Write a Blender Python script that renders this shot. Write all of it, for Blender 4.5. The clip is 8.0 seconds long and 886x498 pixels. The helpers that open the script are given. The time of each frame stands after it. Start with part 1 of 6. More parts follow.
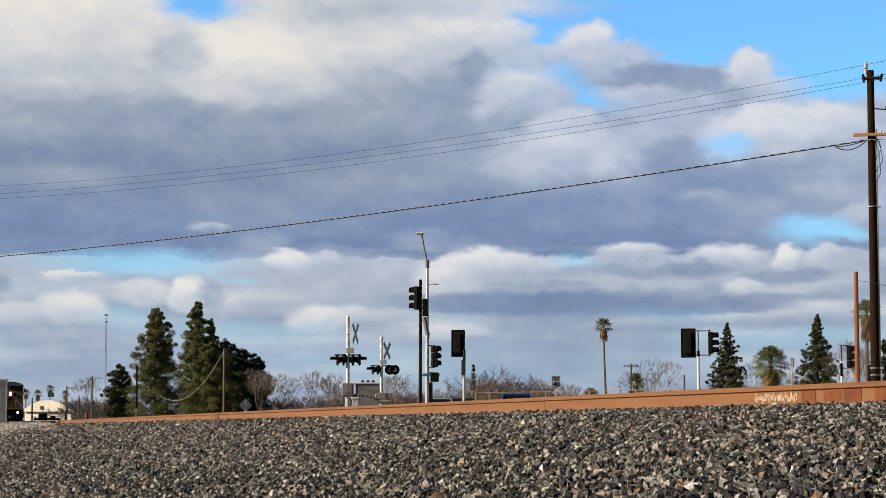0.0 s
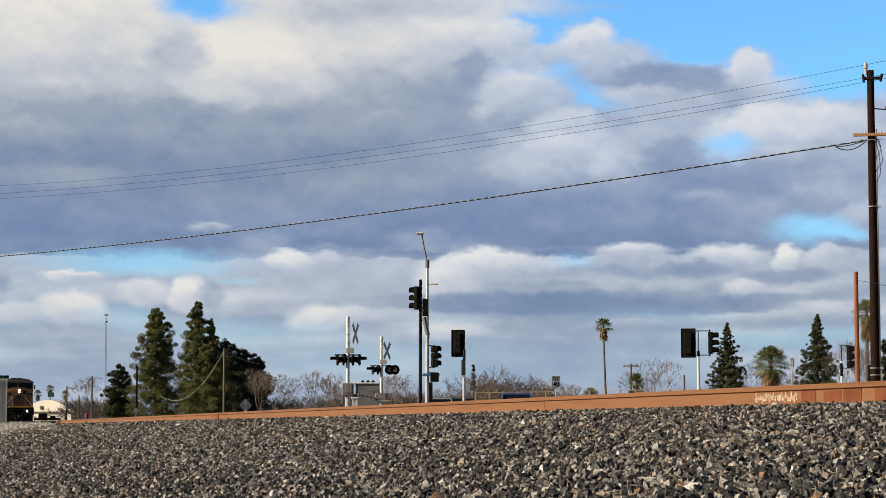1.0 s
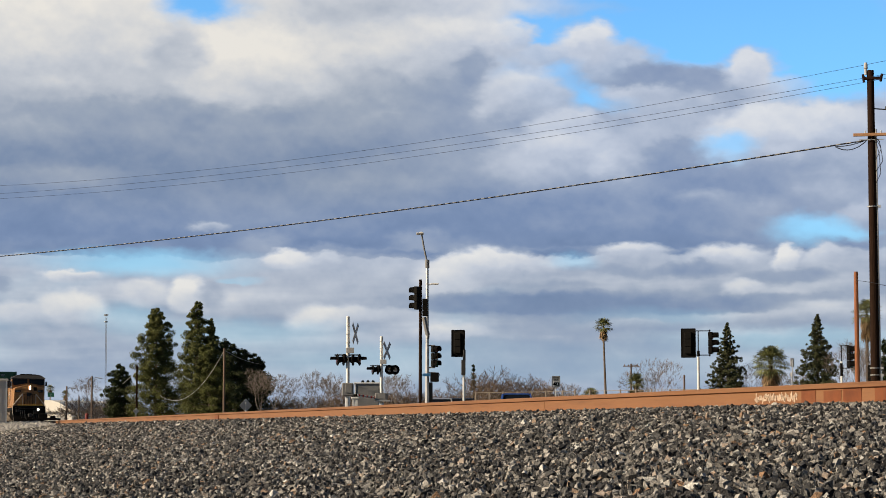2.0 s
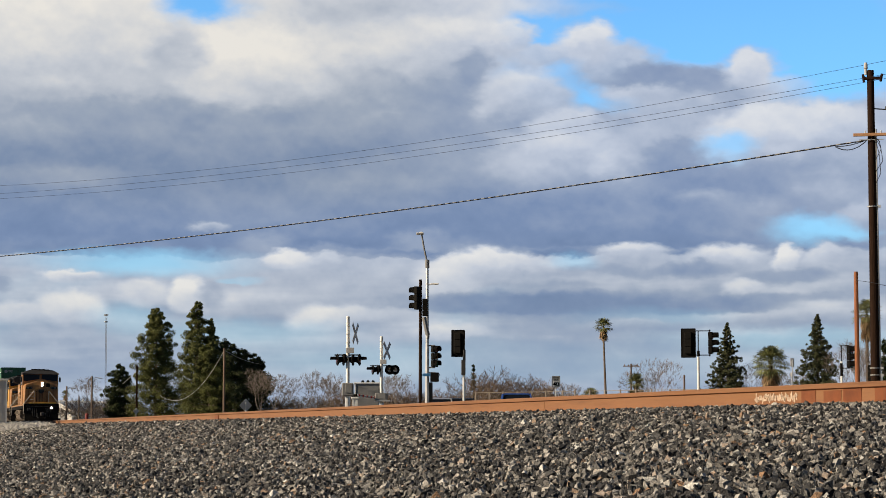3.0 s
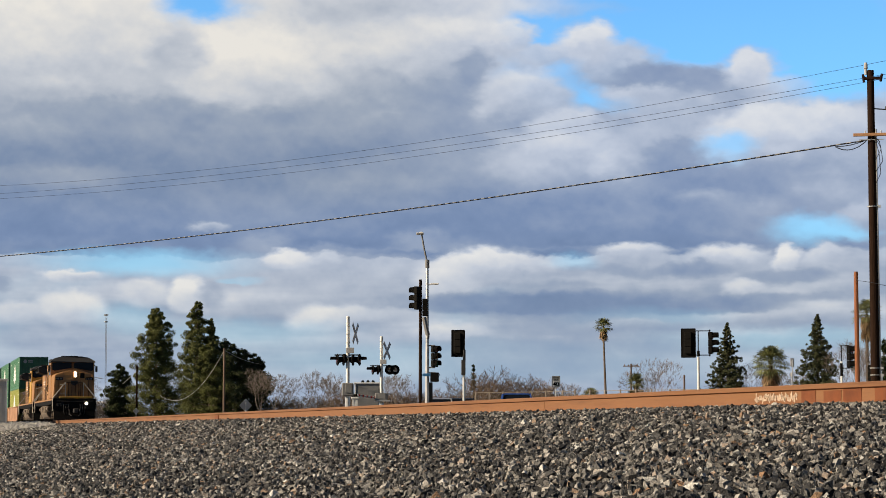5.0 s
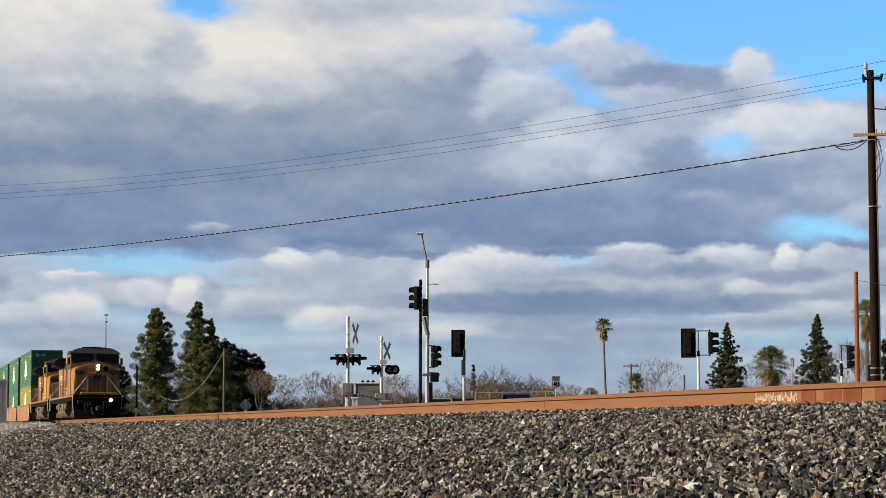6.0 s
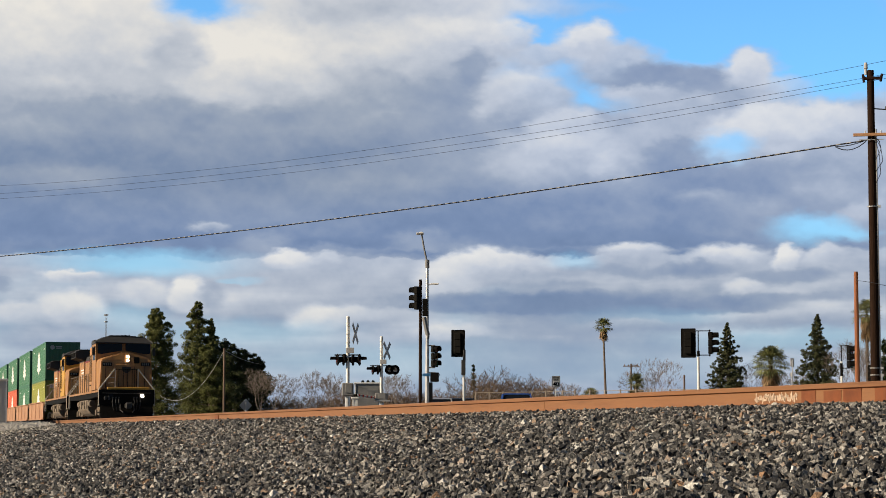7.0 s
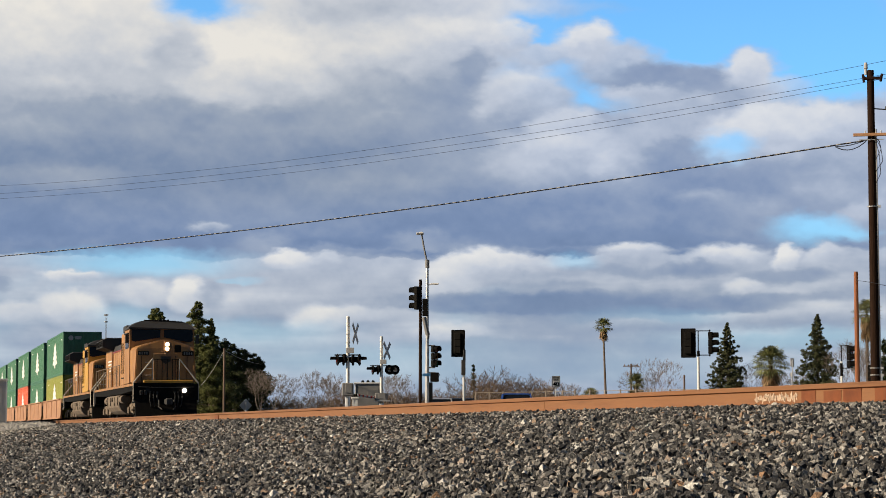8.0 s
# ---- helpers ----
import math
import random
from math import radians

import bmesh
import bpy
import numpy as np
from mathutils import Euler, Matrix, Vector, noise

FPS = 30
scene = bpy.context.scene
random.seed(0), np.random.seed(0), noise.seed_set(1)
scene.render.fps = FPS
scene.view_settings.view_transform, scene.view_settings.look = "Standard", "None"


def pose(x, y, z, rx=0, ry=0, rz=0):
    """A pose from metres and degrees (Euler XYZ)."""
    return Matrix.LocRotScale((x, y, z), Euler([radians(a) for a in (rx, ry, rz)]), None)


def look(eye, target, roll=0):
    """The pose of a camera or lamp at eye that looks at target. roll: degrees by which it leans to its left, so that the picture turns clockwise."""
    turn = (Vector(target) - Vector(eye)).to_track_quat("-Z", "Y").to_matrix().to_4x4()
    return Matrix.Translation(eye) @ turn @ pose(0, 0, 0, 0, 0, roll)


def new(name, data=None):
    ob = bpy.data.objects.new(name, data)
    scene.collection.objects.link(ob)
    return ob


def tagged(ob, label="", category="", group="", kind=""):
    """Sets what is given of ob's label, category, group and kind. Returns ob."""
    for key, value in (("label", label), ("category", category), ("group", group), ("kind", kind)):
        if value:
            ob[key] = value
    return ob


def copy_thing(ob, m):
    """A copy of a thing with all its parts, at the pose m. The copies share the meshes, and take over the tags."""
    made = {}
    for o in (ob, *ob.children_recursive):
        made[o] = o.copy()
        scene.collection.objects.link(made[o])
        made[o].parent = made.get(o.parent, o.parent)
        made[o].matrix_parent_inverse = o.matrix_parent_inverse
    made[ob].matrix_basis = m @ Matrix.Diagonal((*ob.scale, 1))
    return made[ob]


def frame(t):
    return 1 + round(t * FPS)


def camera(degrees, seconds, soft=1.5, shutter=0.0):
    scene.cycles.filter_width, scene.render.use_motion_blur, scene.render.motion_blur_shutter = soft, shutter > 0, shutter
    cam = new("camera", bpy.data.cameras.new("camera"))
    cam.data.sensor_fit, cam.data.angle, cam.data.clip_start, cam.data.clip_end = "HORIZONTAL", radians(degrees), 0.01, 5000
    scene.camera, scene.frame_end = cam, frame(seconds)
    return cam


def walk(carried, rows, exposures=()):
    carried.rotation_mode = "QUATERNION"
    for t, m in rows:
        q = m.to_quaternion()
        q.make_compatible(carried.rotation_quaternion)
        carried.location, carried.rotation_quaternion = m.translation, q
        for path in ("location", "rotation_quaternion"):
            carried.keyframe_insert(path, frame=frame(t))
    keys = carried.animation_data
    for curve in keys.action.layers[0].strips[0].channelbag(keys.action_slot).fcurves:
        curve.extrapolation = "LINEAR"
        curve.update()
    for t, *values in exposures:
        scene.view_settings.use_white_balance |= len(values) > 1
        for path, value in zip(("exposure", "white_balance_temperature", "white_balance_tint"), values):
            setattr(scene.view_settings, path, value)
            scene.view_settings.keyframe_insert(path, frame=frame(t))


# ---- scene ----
# ---- camera ----
cam = camera(23.2, 8.0, soft=0.9)
EYE = pose(0, 0, 0.2, 94.75, 0, -14.187)
walk(cam, [(0, EYE), (8, EYE)])
scene.view_settings.exposure = 0.5

# ---- world: blue sky with banks of broken cumulus ----
SUN_DIR = Vector((-0.92, 0.0, 0.40)).normalized()

world = bpy.data.worlds.new("world")
scene.world = world
world.use_nodes = True
wt = world.node_tree
wt.nodes.clear()


def link(tree, a, b):
    if isinstance(a, (int, float)):
        b.default_value = a
    elif isinstance(a, (tuple, list)):
        b.default_value = a
    else:
        tree.links.new(a, b)


def wmath(op, a, b=0.0, c=0.0, clamp=False):
    n = wt.nodes.new("ShaderNodeMath")
    n.operation, n.use_clamp = op, clamp
    for i, v in enumerate((a, b, c)):
        link(wt, v, n.inputs[i])
    return n.outputs[0]


def wvec(op, a, b=(0, 0, 0), c=(0, 0, 0), out="Vector"):
    n = wt.nodes.new("ShaderNodeVectorMath")
    n.operation = op
    for i, v in enumerate((a, b, c)):
        link(wt, v, n.inputs[i])
    return n.outputs[out]


def wnoise(vec, scale, detail=4.0, rough=0.5, out="Fac", distort=0.0):
    n = wt.nodes.new("ShaderNodeTexNoise")
    link(wt, vec, n.inputs["Vector"])
    n.inputs["Scale"].default_value, n.inputs["Detail"].default_value = scale, detail
    n.inputs["Roughness"].default_value, n.inputs["Distortion"].default_value = rough, distort
    return n.outputs[out]


def wrange(v, a, b, c=0.0, d=1.0, smooth=True):
    n = wt.nodes.new("ShaderNodeMapRange")
    n.interpolation_type = "SMOOTHSTEP" if smooth else "LINEAR"
    for k, x in (("Value", v), ("From Min", a), ("From Max", b), ("To Min", c), ("To Max", d)):
        link(wt, x, n.inputs[k])
    return n.outputs[0]


def wmix(f, a, b):
    n = wt.nodes.new("ShaderNodeMix")
    n.data_type = "RGBA"
    link(wt, f, n.inputs[0]), link(wt, a, n.inputs[6]), link(wt, b, n.inputs[7])
    return n.outputs[2]


coord = wt.nodes.new("ShaderNodeTexCoord").outputs["Generated"]
rot = wt.nodes.new("ShaderNodeVectorRotate")
rot.rotation_type = "Z_AXIS"
link(wt, coord, rot.inputs["Vector"])
rot.inputs["Angle"].default_value = radians(14.187)
sep = wt.nodes.new("ShaderNodeSeparateXYZ")
wt.links.new(rot.outputs[0], sep.inputs[0])
# bearing and height over the horizon, in degrees
bearing = wmath("MULTIPLY", wmath("ARCTAN2", sep.outputs[0], sep.outputs[1]), 57.2958)
height = wmath("MULTIPLY", wmath("ARCSINE", sep.outputs[2]), 57.2958)
comb = wt.nodes.new("ShaderNodeCombineXYZ")
link(wt, bearing, comb.inputs[0]), link(wt, height, comb.inputs[1])
flat = comb.outputs[0]
# billowing edges: the plan of the clouds is stirred at three scales
tilt = wt.nodes.new("ShaderNodeVectorRotate")
tilt.rotation_type = "EULER_XYZ"
link(wt, flat, tilt.inputs["Vector"])
tilt.inputs["Rotation"].default_value = (0.61, 0.43, 0.52)
spread = wvec("ADD", tilt.outputs[0], (3.17, 7.73, 5.41))
stretched = wvec("MULTIPLY_ADD", flat, (0.55, 1.0, 1.0), (0, 0, 0))
tilt2 = wt.nodes.new("ShaderNodeVectorRotate")
tilt2.rotation_type = "EULER_XYZ"
link(wt, stretched, tilt2.inputs["Vector"])
tilt2.inputs["Rotation"].default_value = (0.61, 0.43, 0.52)
stretched = wvec("ADD", tilt2.outputs[0], (13.17, 4.73, 9.41))
low = wrange(height, 6.0, 3.0)
w1 = wvec("SUBTRACT", wnoise(stretched, 0.42, 2, 0.5, "Color"), (0.5, 0.5, 0.5))
w2 = wvec("SUBTRACT", wnoise(stretched, 1.3, 3, 0.45, "Color"), (0.5, 0.5, 0.5))
w3 = wvec("SUBTRACT", wnoise(stretched, 4.4, 4, 0.5, "Color"), (0.5, 0.5, 0.5))
stir = wvec("MULTIPLY", w1, (0.8, 0.35, 0))
stir = wvec("MULTIPLY_ADD", w2, (0.9, 0.6, 0), stir)
stir = wvec("MULTIPLY_ADD", w3, (0.46, 0.33, 0), stir)
calm = wt.nodes.new("ShaderNodeVectorMath")
calm.operation = "SCALE"
link(wt, stir, calm.inputs[0]), link(wt, wmath("MULTIPLY_ADD", low, -0.42, 1.0), calm.inputs["Scale"])
stirred = wvec("MULTIPLY", wvec("ADD", flat, calm.outputs[0]), (1, 1, 0))

# the sky at large: lightness of the clouds, and how far they cover the blue
overhead = wrange(height, 13.0, 32.0)
lit = [wmath("MULTIPLY_ADD", overhead, -0.34, wmath("MULTIPLY_ADD", wnoise(stretched, 0.5, 4, 0.55), 0.5, 0.36))]
cover = [wmath("MULTIPLY_ADD", overhead, -0.22, wmath("MULTIPLY_ADD", wnoise(stretched, 0.33, 3, 0.5), 1.0, 0.36))]
clear = wrange(wmath("ABSOLUTE", bearing), 28.0, 70.0)
cover = [wrange(wmath("MULTIPLY_ADD", clear, -0.5, cover[0]), 0.26, 0.80)]
# low down, far banks lie behind one another in flat layers
layers = wnoise(wvec("MULTIPLY_ADD", flat, (0.13, 1.0, 0), (1.3, 2.7, 6.4)), 1.5, 3, 0.5)
lit[0] = wmath("MULTIPLY_ADD", wmath("MULTIPLY", wmath("SUBTRACT", layers, 0.5), low), 0.9, lit[0])
lit[0] = wmath("MULTIPLY_ADD", low, 0.02, lit[0])
cover[0] = wmath("MAXIMUM", cover[0], wmath("MULTIPLY", low, wrange(layers, 0.34, 0.66, 0.10, 0.92)))


def spot(u, v, ru, up, down, soft):
    """Coverage of a cloud with a domed top and a flatter base, and the height within it; its place and radii in hundredths of a degree."""
    u, v, ru, up, down = u / 100, v / 100, ru / 100, up / 100, down / 100
    q = wvec("MAXIMUM", wvec("MULTIPLY_ADD", stirred, (1 / ru, 1 / up, 0), (-u / ru, -v / up, 0)), (-99, 0, 0))
    q = wvec("ADD", q, wvec("MINIMUM", wvec("MULTIPLY_ADD", stirred, (0, 1 / down, 0), (0, -v / down, 0)), (0, 0, 0)))
    return wrange(wvec("LENGTH", q, out="Value"), 1 + soft, 1 - soft), q


def cloud(u, v, ru, up, down, top, base, amount=0.9, soft=0.4, lo=-0.85, hi=0.75, slant=-0.22):
    """A cumulus: its sunlit crown has the lightness top, its underside base."""
    there, q = spot(u, v, ru, up, down, soft)
    there = wmath("MULTIPLY", there, amount)
    shade = wrange(wvec("DOT_PRODUCT", q, (slant, 1.0, 0), out="Value"), lo, hi, base, top)
    lit[0] = wmath("MULTIPLY_ADD", there, wmath("SUBTRACT", shade, lit[0]), lit[0])
    cover[0] = wmath("MULTIPLY_ADD", there, wmath("SUBTRACT", 1.0, cover[0]), cover[0])


def gap(u, v, ru, up, down, amount=1.0, soft=0.4):
    """A break in the clouds with clear sky behind it."""
    there, _ = spot(u, v, ru, up, down, soft)
    cover[0] = wmath("MULTIPLY_ADD", wmath("MULTIPLY", there, -amount), cover[0], cover[0])


# banks and cumulus, far to near
cloud(-606, 469, 1140, 960, 21, 1.02, 0.24, 1, 0.18, 0.17, 0.74, -0.05)
cloud(339, 476, 840, 285, 18, 0.55, 0.12, 0.9, 0.3)
gap(759, 1076, 495, 180, 135, 1, 0.3)
gap(399, 934, 225, 90, 90, 1, 0.3)
gap(1044, 956, 195, 180, 105, 1, 0.3)
cloud(-951, 1062, 405, 135, 180, 0.98, 0.74, 0.8, 0.5)
cloud(-201, 1136, 285, 60, 75, 0.68, 0.6, 0.8, 0.5)
gap(-636, 1116, 99, 60, 45, 1, 0.6)
gap(264, 1046, 90, 60, 60, 0.9, 0.4)
cloud(-478, 1118, 90, 30, 24, 0.82, 0.8, 0.6, 0.5)
cloud(-516, 949, 210, 117, 112, 1.02, 0.72, 0.95, 0.22)
cloud(-699, 994, 72, 63, 68, 0.58, 0.5, 0.6, 0.5)
cloud(-1011, 896, 105, 22, 38, 0.86, 0.66, 0.5, 0.6)
cloud(-224, 979, 128, 42, 60, 0.94, 0.66, 0.6, 0.5)
cloud(24, 1020, 120, 57, 93, 0.93, 0.64, 0.75, 0.4)
cloud(-6, 874, 225, 60, 90, 0.4, 0.32, 0.55, 0.6)
cloud(87, 954, 45, 39, 48, 0.36, 0.3, 0.6, 0.5)
cloud(-126, 814, 195, 30, 45, 0.6, 0.5, 0.5, 0.6)
cloud(-1026, 656, 195, 30, 33, 0.6, 0.5, 0.45, 0.6)
cloud(-651, 776, 300, 38, 45, 0.5, 0.42, 0.45, 0.6)
cloud(-801, 829, 300, 30, 38, 0.34, 0.3, 0.4, 0.6)
cloud(219, 844, 142, 120, 112, 0.82, 0.36, 0.95, 0.28)
cloud(324, 799, 82, 52, 90, 0.8, 0.5, 0.9, 0.3)
cloud(-336, 506, 405, 39, 30, 0.2, 0.1, 0.8, 0.5)
cloud(-906, 482, 345, 18, 18, 0.30, 0.24, 0.6, 0.5)
cloud(-531, 578, 450, 60, 60, 0.36, 0.36, 0.5, 0.6)
cloud(-126, 642, 375, 75, 75, 0.36, 0.33, 0.4, 0.6)
cloud(-621, 532, 45, 12, 15, 0.78, 0.6, 0.7, 0.5)
cloud(324, 709, 188, 93, 78, 0.84, 0.5, 0.85, 0.4)
cloud(482, 702, 93, 60, 48, 0.88, 0.6, 0.75, 0.4)
cloud(594, 776, 142, 63, 60, 0.68, 0.52, 0.85, 0.4)
cloud(632, 702, 90, 57, 75, 0.28, 0.24, 0.7, 0.5)
cloud(924, 754, 248, 105, 82, 0.92, 0.46, 1, 0.18)
cloud(834, 709, 150, 33, 60, 0.78, 0.5, 0.7, 0.5)
cloud(1089, 686, 90, 45, 68, 0.74, 0.45, 0.7, 0.5)
cloud(789, 626, 195, 57, 54, 0.28, 0.24, 0.65, 0.6)
cloud(699, 604, 60, 30, 30, 0.86, 0.6, 0.75, 0.5)
cloud(826, 570, 105, 42, 39, 0.78, 0.5, 0.75, 0.5)
cloud(1006, 612, 135, 30, 45, 0.62, 0.4, 0.6, 0.5)
cloud(519, 559, 360, 82, 82, 0.32, 0.26, 0.6, 0.6)
cloud(444, 492, 345, 38, 15, 0.2, 0.12, 0.75, 0.5)
cloud(1112, 559, 60, 33, 39, 0.72, 0.5, 0.7, 0.5)
gap(984, 529, 93, 30, 39, 0.8, 0.8)
gap(1082, 510, 60, 18, 18, 0.6, 0.8)
gap(752, 750, 66, 24, 45, 0.65, 0.8)
cloud(182, 1032, 68, 45, 45, 0.95, 0.7, 0.9, 0.3)
cloud(264, 990, 90, 27, 45, 0.74, 0.6, 0.9, 0.4)
cloud(384, 1020, 82, 54, 60, 0.98, 0.68, 1, 0.35)
cloud(466, 960, 120, 54, 75, 0.72, 0.58, 0.95, 0.35)
cloud(609, 904, 172, 63, 68, 0.4, 0.42, 1, 0.3)
cloud(717, 900, 142, 54, 57, 0.38, 0.46, 0.95, 0.35)
cloud(519, 882, 105, 24, 45, 0.8, 0.66, 0.75, 0.5)
cloud(624, 844, 128, 30, 51, 0.68, 0.6, 0.8, 0.5)
cloud(822, 944, 75, 54, 63, 0.92, 0.68, 1, 0.35)
cloud(902, 896, 60, 22, 30, 0.85, 0.7, 0.5, 0.6)
cloud(264, 1110, 165, 15, 15, 0.85, 0.75, 0.35, 0.8)
gap(-764, 432, 255, 30, 27, 0.75, 0.8)
gap(-531, 391, 60, 10, 10, 0.6, 0.5)
cloud(-351, 424, 285, 48, 54, 0.72, 0.6, 0.7, 0.5)
cloud(-471, 492, 78, 21, 21, 0.62, 0.6, 0.6, 0.7)
cloud(-405, 444, 72, 33, 24, 1, 0.74, 1, 0.25)
cloud(-298, 440, 39, 20, 22, 0.9, 0.7, 0.85, 0.35)
cloud(-981, 402, 78, 12, 16, 0.98, 0.74, 0.9, 0.4)
cloud(-981, 314, 93, 51, 39, 1, 0.76, 0.95, 0.3)
cloud(-1116, 302, 69, 24, 30, 0.88, 0.7, 0.8, 0.4)
cloud(-1176, 368, 45, 15, 18, 0.4, 0.35, 0.6, 0.5)
cloud(-674, 354, 48, 45, 48, 1.02, 0.76, 1, 0.25)
cloud(-783, 360, 63, 33, 39, 0.9, 0.7, 0.85, 0.4)
cloud(-606, 342, 33, 36, 39, 0.42, 0.42, 0.6, 0.5)
cloud(-336, 282, 78, 45, 33, 1.03, 0.7, 0.95, 0.35)
cloud(-254, 304, 48, 21, 30, 0.92, 0.7, 0.8, 0.4)
cloud(-456, 319, 90, 30, 45, 0.55, 0.5, 0.5, 0.6)
cloud(-66, 499, 63, 24, 24, 0.84, 0.7, 0.5, 0.8)
cloud(114, 428, 165, 45, 63, 0.93, 0.56, 1, 0.22)
cloud(9, 384, 78, 57, 63, 0.93, 0.66, 0.95, 0.35)
cloud(272, 424, 135, 30, 36, 0.8, 0.52, 0.8, 0.4)
cloud(324, 338, 435, 21, 36, 0.18, 0.14, 0.8, 0.5)
cloud(654, 319, 225, 18, 15, 0.2, 0.15, 0.7, 0.5)
cloud(174, 314, 180, 12, 12, 0.25, 0.2, 0.6, 0.5)
cloud(564, 426, 240, 15, 18, 0.42, 0.35, 0.6, 0.5)
cloud(504, 468, 93, 24, 36, 0.92, 0.62, 0.95, 0.35)
cloud(759, 458, 108, 33, 39, 0.92, 0.58, 0.95, 0.35)
cloud(903, 452, 39, 36, 36, 1.02, 0.68, 1, 0.25)
cloud(1006, 452, 54, 30, 36, 0.94, 0.62, 0.9, 0.35)
cloud(909, 404, 99, 18, 30, 0.34, 0.28, 0.75, 0.5)
cloud(676, 422, 90, 18, 24, 0.36, 0.3, 0.6, 0.5)
cloud(792, 368, 48, 21, 21, 0.9, 0.68, 0.85, 0.4)
cloud(999, 368, 90, 18, 24, 0.72, 0.55, 0.6, 0.5)
cloud(774, 284, 390, 18, 21, 0.62, 0.42, 0.8, 0.6)
cloud(444, 266, 180, 24, 21, 0.62, 0.42, 0.75, 0.6)
cloud(24, 248, 93, 24, 24, 0.95, 0.7, 0.85, 0.4)
cloud(204, 218, 210, 18, 21, 0.36, 0.3, 0.6, 0.6)
cloud(774, 222, 300, 24, 24, 0.38, 0.3, 0.6, 0.6)
cloud(549, 356, 135, 12, 12, 0.5, 0.4, 0.6, 0.6)
cloud(-801, 259, 240, 21, 21, 0.5, 0.42, 0.5, 0.6)
cloud(294, 386, 150, 12, 12, 0.66, 0.5, 0.6, 0.6)
cloud(819, 342, 225, 12, 15, 0.34, 0.3, 0.6, 0.6)
cloud(-216, 364, 135, 27, 36, 0.6, 0.5, 0.6, 0.6)
cloud(-141, 296, 90, 18, 21, 0.82, 0.62, 0.7, 0.5)
cloud(-186, 218, 195, 18, 21, 0.55, 0.45, 0.6, 0.6)
cloud(-1026, 236, 225, 18, 21, 0.62, 0.5, 0.5, 0.6)
cloud(24, 578, 390, 60, 54, 0.22, 0.16, 0.6, 0.6)
cloud(324, 529, 300, 33, 33, 0.26, 0.2, 0.5, 0.6)
gap(549, 296, 180, 21, 21, 0.35, 0.8)
gap(99, 176, 600, 39, 45, 0.35, 0.8)
gap(894, 236, 300, 24, 30, 0.35, 0.8)
gap(-546, 252, 240, 30, 36, 0.35, 0.8)
gap(-831, 296, 90, 30, 36, 0.35, 0.8)
gap(339, 446, 60, 15, 21, 0.4, 0.8)
cloud(384, 314, 285, 60, 54, 0.24, 0.17, 0.6, 0.7)
cloud(414, 192, 330, 48, 60, 0.4, 0.34, 0.55, 0.7)
cloud(174, 176, 225, 42, 45, 0.42, 0.36, 0.5, 0.7)
cloud(504, 278, 135, 12, 12, 0.7, 0.55, 0.6, 0.6)
cloud(924, 296, 180, 12, 15, 0.72, 0.55, 0.6, 0.6)

# faint billows and mottling within the clouds
billow = wmath("SUBTRACT", wnoise(spread, 0.7, 4, 0.45), wnoise(wvec("ADD", spread, (0.06, -0.19, -0.06)), 0.7, 4, 0.45))
mottle = wmath("SUBTRACT", wnoise(wvec("MULTIPLY_ADD", stirred, (0.4, 1.0, 0), (4.1, 2.3, 8.8)), 1.5, 5, 0.5), 0.5)
light_of = wmath("MULTIPLY_ADD", billow, 0.55, wmath("MULTIPLY_ADD", mottle, 0.22, lit[0]), clamp=True)
ramp = wt.nodes.new("ShaderNodeValToRGB")
link(wt, light_of, ramp.inputs[0])
cr = ramp.color_ramp
cr.elements[0].position, cr.elements[0].color = 0.0, (0.130, 0.200, 0.345, 1)
cr.elements[1].position, cr.elements[1].color = 1.0, (0.80, 0.788, 0.768, 1)
for pos_, col_ in ((0.25, (0.203, 0.278, 0.432, 1)), (0.50, (0.338, 0.400, 0.515, 1)), (0.75, (0.550, 0.592, 0.672, 1))):
    cr.elements.new(pos_).color = col_
# near clouds are a neutral grey, the far ones bluer for the air between
near = wmath("MULTIPLY", wrange(height, 4.9, 6.8), wrange(bearing, 4.0, -3.0))
cloud_colour = wvec("MULTIPLY", ramp.outputs[0], wmix(near, wmix(low, (0.965, 1.0, 1.06, 1), (1.0, 1.0, 0.985, 1)), (1.02, 1.0, 0.96, 1)))
sky = wt.nodes.new("ShaderNodeTexSky")
sky.sky_type, sky.sun_disc = "NISHITA", False
sky.sun_elevation = math.asin(SUN_DIR.z)
sky.sun_rotation = math.atan2(SUN_DIR.x, SUN_DIR.y)
sky.dust_density, sky.ozone_density, sky.air_density = 0.3, 2.0, 1.0
blue = wvec("MULTIPLY", sky.outputs[0], (0.088, 0.156, 0.214))
# clear sky deepens with height
deep = wrange(height, 10.0, 30.0, 1.0, 0.22)
deepen = wt.nodes.new("ShaderNodeVectorMath")
deepen.operation = "SCALE"
link(wt, blue, deepen.inputs[0]), link(wt, deep, deepen.inputs["Scale"])
blue = deepen.outputs[0]
# distant haze pales the blue towards the horizon
blue = wmix(wrange(height, 7.5, 0.0, 0.0, 0.55), blue, (0.33, 0.455, 0.66, 1))
